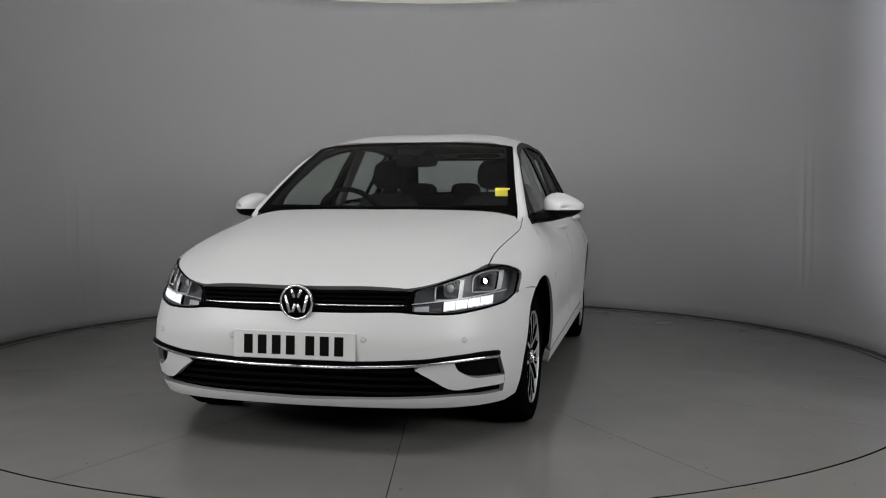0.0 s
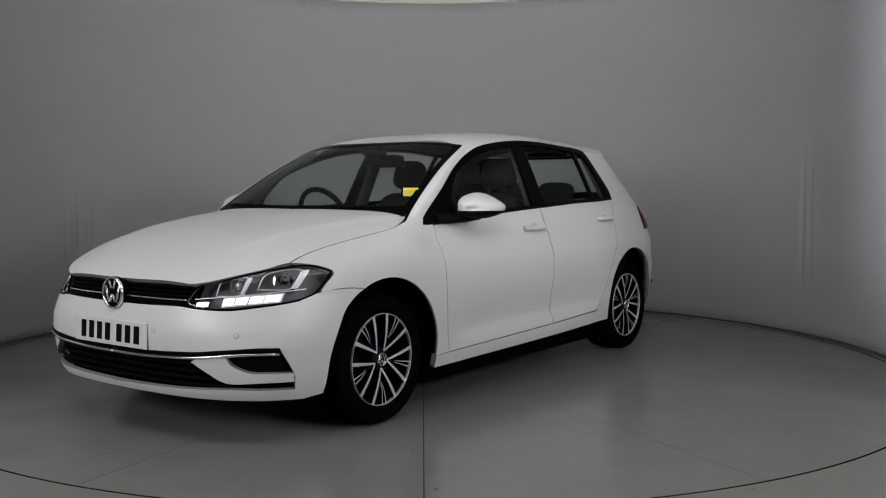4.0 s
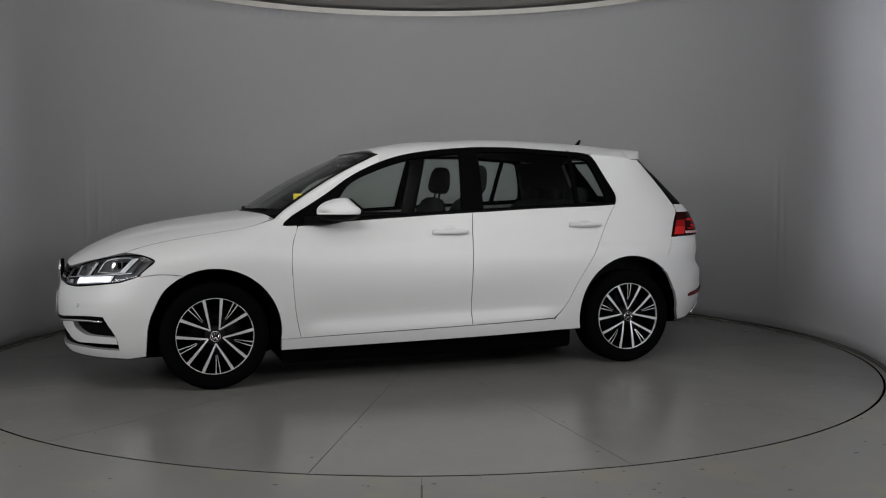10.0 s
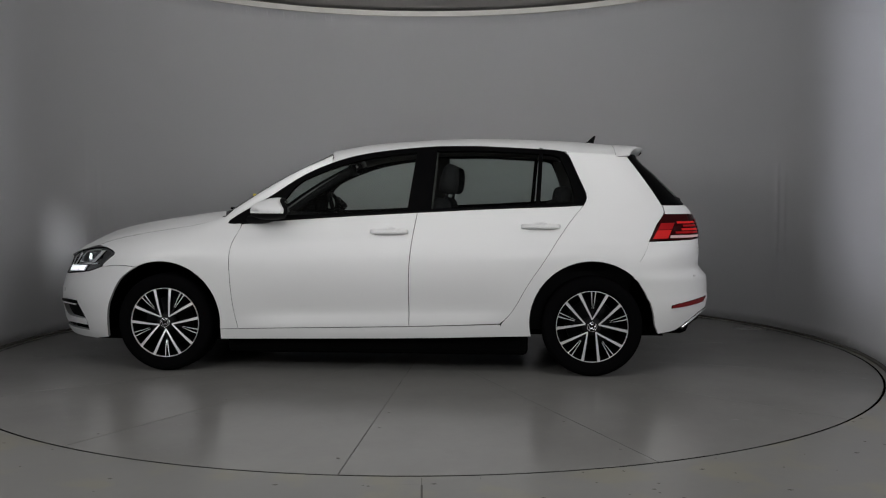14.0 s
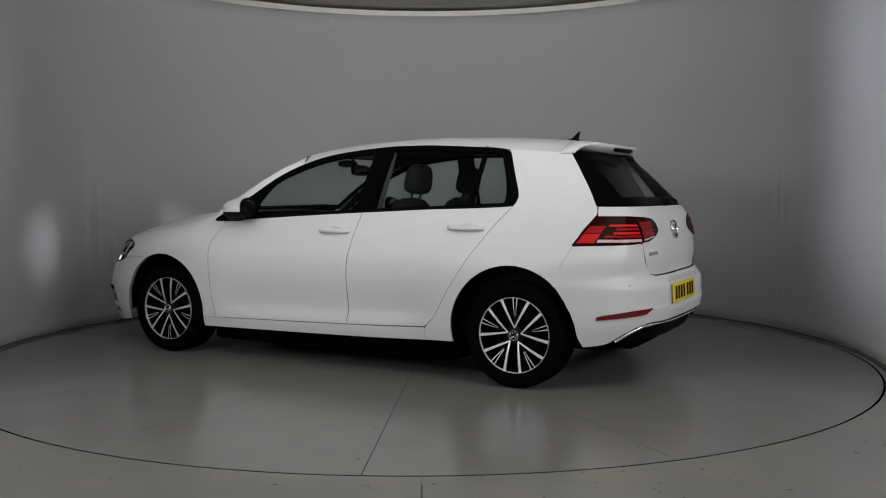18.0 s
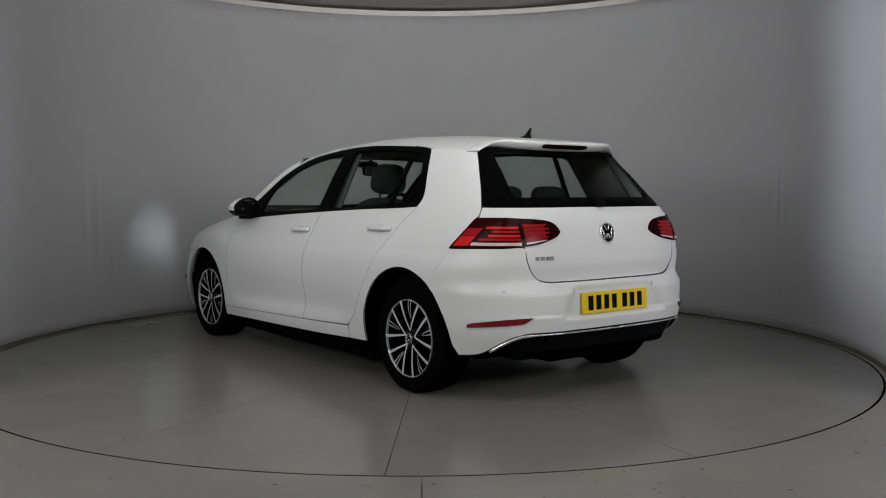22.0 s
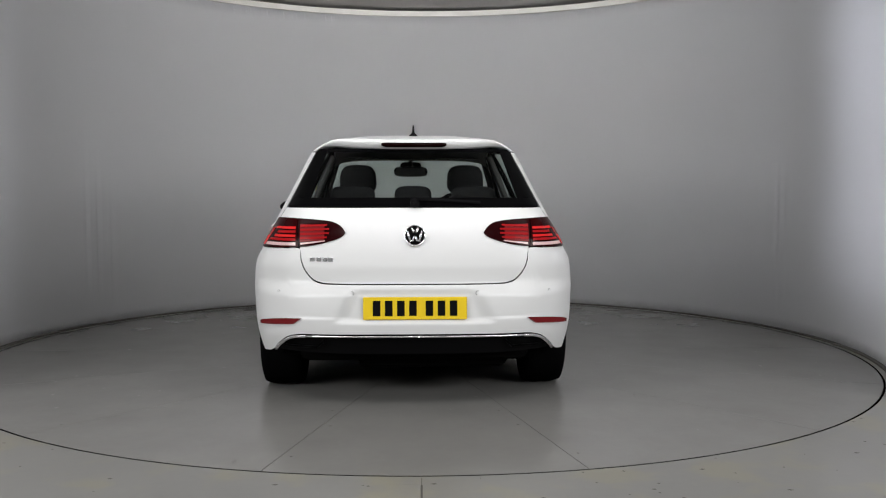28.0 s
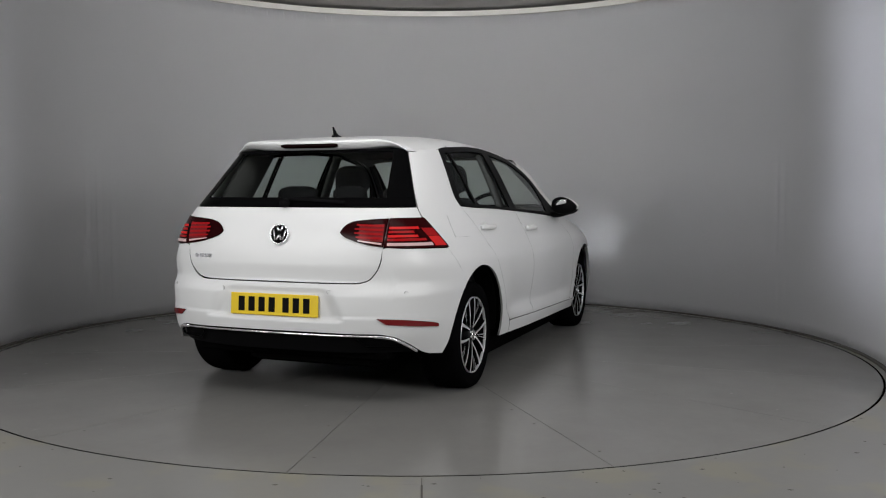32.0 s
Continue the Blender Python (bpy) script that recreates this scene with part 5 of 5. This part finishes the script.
def wheel(car, x, s, spin=0.0):
    """Tyre, dark rim, machined spokes in five groups (a wide pair and a thin pair), centre cap. Its face looks to +y."""
    root = tagged(new("wheel"), "two-tone machined alloy wheel with a black tyre")
    root.parent = car
    root.matrix_basis = pose(x, s * 0.842, 0.3095, 0, 0, 0 if s > 0 else 180)
    prof = [(0.206, -0.195), (0.225, -0.212), (0.27, -0.216), (0.290, -0.210), (0.300, -0.195), (0.3025, -0.15), (0.3025, -0.09), (0.3025, -0.05), (0.2995, -0.018), (0.290, 0.003),
            (0.270, 0.010), (0.245, 0.009), (0.228, 0.004), (0.219, -0.004), (0.214, -0.012)]
    part("tyre", lathe(prof, 72), RUBBER, root)
    part("rim", lathe([(0.2142, -0.010), (0.2142, 0.001), (0.2139, 0.003), (0.2119, 0.003), (0.2114, 0.001), (0.2112, -0.012)], 72), ALLOY, root)
    part("rim_barrel", lathe([(0.214, -0.0125), (0.2068, -0.0125), (0.203, -0.03), (0.200, -0.05), (0.190, -0.10), (0.12, -0.115), (0.0, -0.118)], 48), VOID, root)
    part("brake_disc", lathe([(0.06, -0.085), (0.150, -0.085), (0.152, -0.095), (0.06, -0.10)], 40), GREY, root)

    def spoke(a, r0, r1, w0, w1, lean, mat, name, y0=-0.012, y1=-0.001, depth=0.035):
        """A tapered bar from r0 to r1 at angle a, its root shifted sideways by lean."""
        bm = bmesh.new()
        secs = []
        ca, sa = math.cos(math.radians(a)), math.sin(math.radians(a))
        for i in range(5):
            f = i / 4
            r = r0 + (r1 - r0) * f
            w = (w0 + (w1 - w0) * f) / 2
            off = lean * (1 - f)
            y = y0 + (y1 - y0) * f + 0.006 * math.sin(math.pi * f)
            sec = []
            for d, yy in ((-w - 0.003, y - depth), (-w, y - 0.002), (-w + 0.002, y), (w - 0.002, y), (w, y - 0.002), (w + 0.003, y - depth)):
                lx, lz = r, off + d
                sec.append(bm.verts.new((lx * ca - lz * sa, yy, lx * sa + lz * ca)))
            secs.append(sec)
        for p, q in zip(secs, secs[1:]):
            for k in range(5):
                bm.faces.new((p[k], p[k + 1], q[k + 1], q[k]))
        bm.faces.new(secs[0])
        bm.faces.new(secs[-1][::-1])
        bmesh.ops.recalc_face_normals(bm, faces=bm.faces)
        bm.normal_update()
        for f in bm.faces:
            f.material_index = 0 if f.normal.y > 0.75 else 1
        part(name, bm, mat, root).data.materials.append(GREY)
    for k in range(5):
        a = spin + 72 * k
        for d, l in ((13.2, 0.0165), (-13.2, -0.0165)):
            spoke(a + d, 0.038, 0.2108, 0.0125, 0.0220, l, ALLOY, "wide_spoke")
        for d, l in ((39.4, -0.003), (32.6, 0.003)):
            spoke(a + d, 0.108, 0.2106, 0.0060, 0.0100, l, ALLOY, "thin_spoke", -0.016, -0.003)
        spoke(a + 36, 0.03, 0.10, 0.03, 0.012, 0, GREY, "dark_web", -0.022, -0.02, 0.03)
    part("wheel_hub", lathe([(0.0, -0.012), (0.046, -0.012), (0.055, -0.018), (0.058, -0.05)], 32), GREY, root)
    badge(root, (0, -0.006, 0), 0.030, 180)


def plate(car, at, yaw, mat, lean, label, bow=0.0):
    """Number plate; the characters are plain bars. bow: how far its ends bend back."""
    def bent(lo, hi, bevel):
        bm = block(lo, hi, bevel, 1)
        for k in range(1, 12):
            x = -0.262 + 0.524 * k / 12
            bmesh.ops.bisect_plane(bm, geom=bm.verts[:] + bm.edges[:] + bm.faces[:], plane_co=(x, 0, 0), plane_no=(1, 0, 0))
        for v in bm.verts:
            v.co.y += bow * (v.co.x / 0.262) ** 2
        return bm
    root = part("number_plate", bent((-0.262, -0.003, -0.057), (0.262, 0.003, 0.057), 0.003), mat, car, label, at=pose(*at, lean, 0, yaw))
    for x in (-0.194, -0.133, -0.072, -0.011, 0.072, 0.133, 0.194):
        part("character_bar", bent((x - 0.019, -0.0048, -0.0385), (x + 0.019, -0.0030, 0.0385), 0.001), INK, root)
    return root


def loft(sections, close=True):
    """A skin over closed sections of equal length."""
    bm = bmesh.new()
    rings = [[bm.verts.new(p) for p in sec] for sec in sections]
    n = len(rings[0])
    for a, b in zip(rings, rings[1:]):
        for k in range(n):
            bm.faces.new((a[k], a[(k + 1) % n], b[(k + 1) % n], b[k]))
    bm.faces.new(rings[0][::-1])
    bm.faces.new(rings[-1])
    bmesh.ops.recalc_face_normals(bm, faces=bm.faces)
    for f in bm.faces:
        f.smooth = True
    return bm


def cushion(cx, cy, cz, lx, ly, lz, p=3.0, n=20, m=12):
    """A padded, rounded block."""
    bm = bmesh.new()
    bmesh.ops.create_uvsphere(bm, u_segments=n, v_segments=m, radius=1)
    for v in bm.verts:
        q = v.co
        r = (abs(q.x) ** p + abs(q.y) ** p + abs(q.z) ** p) ** (-1 / p)
        v.co = (cx + q.x * r * lx, cy + q.y * r * ly, cz + q.z * r * lz)
    for f in bm.faces:
        f.smooth = True
    return bm


def turned(bm, m):
    bmesh.ops.transform(bm, matrix=m, verts=bm.verts)
    return bm


def headrest_shape():
    """Rounded above, thicker and squarer below."""
    bm = cushion(0, 0, 0, 0.058, 0.122, 0.098, 3.4)
    for v in bm.verts:
        u = v.co.z / 0.098
        v.co.x *= 1 - 0.16 * u
        v.co.y *= 1 - 0.05 * u
    return bm


def seat(car, x, y):
    root = tagged(new("front_seat"), "charcoal cloth front seat with headrest")
    root.parent = car
    root.location = (x, y, 0.0)
    part("seat_cushion", cushion(0.05, 0, 0.50, 0.27, 0.26, 0.09, 4), CLOTH, root)
    part("backrest", turned(cushion(0, 0, 0, 0.075, 0.235, 0.30, 3.6), pose(-0.27, 0, 0.785, 0, -16, 0)), CLOTH, root)
    hr = part("headrest", turned(headrest_shape(), pose(-0.393, 0, 1.198, 0, -10, 0)), CLOTH, root)
    for d in (-0.055, 0.055):
        part("headrest_post", tube([(-0.366, d, 1.06), (-0.388, d, 1.18)], 0.007, 8), CHROME, hr)


def interior(car):
    part("cabin_floor", block((-1.75, -0.70, 0.24), (1.0, 0.70, 0.30)), VOID, car)
    part("boot_floor", block((-1.88, -0.55, 0.50), (-1.0, 0.55, 0.86), 0.02), CLOTH, car, "dark load cover")
    for s in (1, -1):
        g = [[(x, s * (min(side(x, z), side(x, 0.9)) - 0.07), z) for x in np.linspace(0.98, -1.55, 20)] for z in (0.28, 0.6, 0.9, 0.965 )]
        bm = bmesh.new()
        vs = [[bm.verts.new(p) for p in r] for r in g]
        for a, b in zip(vs, vs[1:]):
            for k in range(19):
                bm.faces.new((a[k], a[k + 1], b[k + 1], b[k]))
        bmesh.ops.solidify(bm, geom=bm.faces[:], thickness=0.02)
        part("door_card", bm, DASH, car)
        # centre pillar and rear pillar linings
        part("pillar_lining", tube([(-0.285, s * 0.70, 0.95), (-0.305, s * 0.60, 1.20), (-0.315, s * 0.53, 1.36)], 0.054, 12, 0.4, up=(0, 1, 0)), TRIM_GREY, car)
        part("screen_pillar_lining", tube([(0.88, s * 0.70, 0.97), (0.62, s * 0.640, 1.14), (0.30, s * 0.560, 1.32)], 0.026, 8), DASH, car)
        part("rear_pillar_lining", loft([[(-1.24, s * 0.69, 1.02), (-1.68, s * 0.62, 1.02), (-1.66, s * 0.60, 1.03), (-1.25, s * 0.67, 1.03)], [(-1.13, s * 0.57, 1.34), (-1.50, s * 0.53, 1.33), (-1.49, s * 0.51, 1.32), (-1.14, s * 0.55, 1.33)]]), TRIM_GREY, car)
    hl = []
    for t in (0, 0.3, 0.6, 0.85, 0.95):
        hl.append([(lambda p: (p[0], p[1], p[2] - 0.035))(roof(x, t)) for x in np.linspace(0.26, -1.5, 20)])
    part("headlining", sheets([hl], both=True, depth=0.01, ref=(0, 0, 3)), HEADLINER, car)
    # dashboard
    sec = []
    for y in np.linspace(-0.70, 0.70, 17):
        b = 0.018 * math.exp(-((y + 0.36) / 0.17) ** 4)
        sec.append([(1.02 - 0.12 * (abs(y) / 0.7) ** 2.2, y, 0.945), (0.80, y, 0.955 + b), (0.62, y, 0.945 + b), (0.56, y, 0.90 + b), (0.58, y, 0.72), (0.70, y, 0.55), (1.0, y, 0.5)])
    part("dashboard", loft(sec), DASH, car, "charcoal moulded dashboard")
    part("centre_console", block((-0.3, -0.11, 0.30), (0.62, 0.11, 0.56), 0.03), DASH, car)
    sw = new("steering_wheel")
    sw.parent = car
    sw["label"] = "black three-spoke steering wheel"
    sw.matrix_basis = pose(0.42, -0.36, 0.93, 0, -66, 0)
    part("wheel_rim", tube([(0.185 * math.cos(a), 0.185 * math.sin(a), 0) for a in np.linspace(0, 2 * math.pi, 41)[:-1]], 0.016, 8, closed=True), DULL, sw)
    part("wheel_boss", cushion(0, 0, -0.01, 0.075, 0.085, 0.03, 3), DULL, sw)
    for a in (90, -90, 180):
        c, d = math.cos(math.radians(a)), math.sin(math.radians(a))
        part("wheel_spoke", tube([(0.06 * c, 0.06 * d, -0.01), (0.178 * c, 0.178 * d, 0)], 0.018, 6, 0.5), DULL, sw)
    part("steering_column", tube([(0.46, -0.36, 0.91), (0.66, -0.36, 0.82)], 0.05, 10), DASH, car)
    seat(car, -0.035, 0.36)
    seat(car, -0.035, -0.36)
    rb = new("rear_seat")
    rb.parent = car
    rb["label"] = "charcoal cloth rear bench with three headrests"
    part("bench_cushion", cushion(-0.72, 0, 0.52, 0.26, 0.64, 0.09, 5), CLOTH, rb)
    part("bench_backrest", turned(cushion(0, 0, 0, 0.08, 0.65, 0.28, 5), pose(-1.06, 0, 0.79, 0, -20, 0)), CLOTH, rb)
    for y, w in ((0.36, 0.135), (-0.36, 0.135), (0.0, 0.11)):
        part("rear_headrest", turned(cushion(0, 0, 0, 0.045, w, 0.065, 3.5), pose(-1.17, y, 1.085, 0, -10, 0)), CLOTH, rb)
    im = part("interior_mirror", turned(cushion(0, 0, 0, 0.018, 0.125, 0.038, 4), pose(0.26, 0.0, 1.268, 0, 8, 6)), DULL, car)
    part("mirror_pane", turned(block((-0.003, -0.112, -0.030), (0.0, 0.112, 0.030), 0.001), pose(0.2405, 0, 1.266, 0, 8, 6)), SILVER, im)
    part("mirror_stem", tube([(0.27, 0, 1.28), (0.33, 0, 1.345)], 0.016, 8), DULL, im)
    part("sensor_housing", cushion(0.37, 0, 1.318, 0.05, 0.08, 0.025, 3), DULL, car)
    for s in (1, -1):
        part("sun_visor", block((0.06, s * 0.33 - 0.16, 1.352), (0.22, s * 0.33 + 0.16, 1.362), 0.004), HEADLINER, car, at=pose(0, 0, 0))
    part("window_sticker", turned(block((-0.040, -0.001, -0.022), (0.040, 0.001, 0.022)), pose(0.797, 0.609, 1.083, 0, 0, 117)), STICKER, car, "yellow paper sticker behind the windscreen")


def underside(car):
    # unseen underside parts, set low and wide to keep light off the floor
    part("underbody", block((-0.93, -0.79, 0.122), (0.93, 0.79, 0.27), 0.03), VOID, car)
    part("engine_block", block((0.98, -0.56, 0.25), (1.92, 0.56, 0.62), 0.05), VOID, car)
    part("boot_tub", block((-1.93, -0.60, 0.235), (-1.05, 0.60, 0.55), 0.05), VOID, car)
    part("undertray", block((0.95, -0.60, 0.165), (1.86, 0.60, 0.27), 0.03), VOID, car)
    part("exhaust_silencer", block((-1.86, -0.50, 0.185), (-1.56, 0.30, 0.30), 0.05), VOID, car)
    for x in (1.31, -1.315):
        part("axle_beam", tube([(x, -0.74, 0.27), (x, 0.74, 0.27)], 0.06, 8), VOID, car)
    for x, r, cx in ((1.31, 0.385, 1.31), (-1.305, 0.39, -1.305)):
        for s in (1, -1):
            bm = bmesh.new()
            cols = []
            for i in range(25):
                a = math.radians(-6 + 192 * i / 24)
                x, z = cx + r * math.cos(a), 0.325 + r * math.sin(a)
                cols.append([bm.verts.new((x, s * y, z)) for y in (side(x, max(0.2, z)) - 0.045, 0.56)])
            for p, q in zip(cols, cols[1:]):
                bm.faces.new((p[0], p[1], q[1], q[0]))
            bm.faces.new([c[1] for c in cols])
            part("wheel_arch_liner", bm, VOID, car)


def build_car():
    car = tagged(new("car"), "white five-door hatchback car with black trim, parked on the turntable", "car")
    fdoors, rdoors, gate = car_shell(car)
    grille(car)
    windows(car)
    for s in (1, -1):
        headlight(car, s)
        tail_light(car, gate, s)
        mirror(car, s)
    for doors, x, z, sl in ((fdoors, -0.091, 0.875, 0.0), (rdoors, -1.002, 0.909, 0.0)):
        for d, s in zip(doors, (1, -1)):
            handle(d, x, z, s, sl)
    badge(gate, (-1.993, 0.0, 0.893), 0.056, 270, 12)
    for k, y in enumerate((0.520, 0.487, 0.456, 0.428)):
        z = 0.772
        p = rear(angle_at(rear, 1, y, z), z)
        part("lettering_bar", block((-0.002, -0.0125, -0.010), (0.004, 0.0125, 0.010), 0.001), CHROME, gate, at=pose(p[0] - 0.003, p[1], z, 0, 0, -14))
    for k, (x, s) in enumerate(((1.306, 1), (-1.311, 1), (1.306, -1), (-1.311, -1))):
        wheel(car, x, s, (14.5, -16.0, 40.0, 10.0)[k])
    plate(car, (2.161, -0.010, 0.468), 90, WHITE_PLATE, -3, "white front number plate with black bars", NOSE(0.468) - front(angle_at(front, 1, 0.262, 0.468), 0.468)[0])
    plate(car, (-2.058, 0.0, 0.528), -90, YELLOW, -3, "yellow rear number plate with black bars")
    # rounded foot with a slim raked blade
    fin = loft([[(mid + half * math.cos(6.28319 * j / 16), k * math.sin(6.28319 * j / 16), 1.430 + 0.064 * h) for j in range(16)]
                for h, mid, half, k in ((0, -1.340, 0.050, 0.024), (0.12, -1.341, 0.049, 0.0235), (0.21, -1.344, 0.043, 0.019), (0.27, -1.350, 0.034, 0.013), (0.33, -1.357, 0.026, 0.0085),
                                        (0.45, -1.364, 0.021, 0.0065), (0.65, -1.373, 0.016, 0.0052), (0.88, -1.383, 0.0105, 0.0042), (0.97, -1.387, 0.0075, 0.003), (1.0, -1.389, 0.004, 0.0015))])
    part("roof_aerial", fin, DULL, car, "black shark-fin aerial")
    # filler flap on the right
    g = surf(lambda x, z: (x, side(x, z), z), patch([(-1.315, 0.865), (-1.52, 0.872)], [(-1.29, 0.98), (-1.50, 0.985)], [(-1.315, 0.865), (-1.29, 0.98)], [(-1.52, 0.872), (-1.50, 0.985)], 8, 6))
    part("fuel_flap", sheets([g], mirror=True, out=0.0012, depth=0.004), PAINT, car)
    interior(car)
    underside(car)
    return car


CAR = build_car()


def motions():
    """Turntable and car turn together about the axis."""
    walk(TABLE, [(t, pose(0, 0, GROUND, 0, 0, a)) for t, a in TURN])
    rows = []
    for t, a in TURN:
        c, s = math.cos(math.radians(a)), math.sin(math.radians(a))
        rows.append((t, pose(CAR_X * c - CAR_Y * s, CAR_X * s + CAR_Y * c, 0.002, 0, 0, a)))
    walk(CAR, rows)


motions()
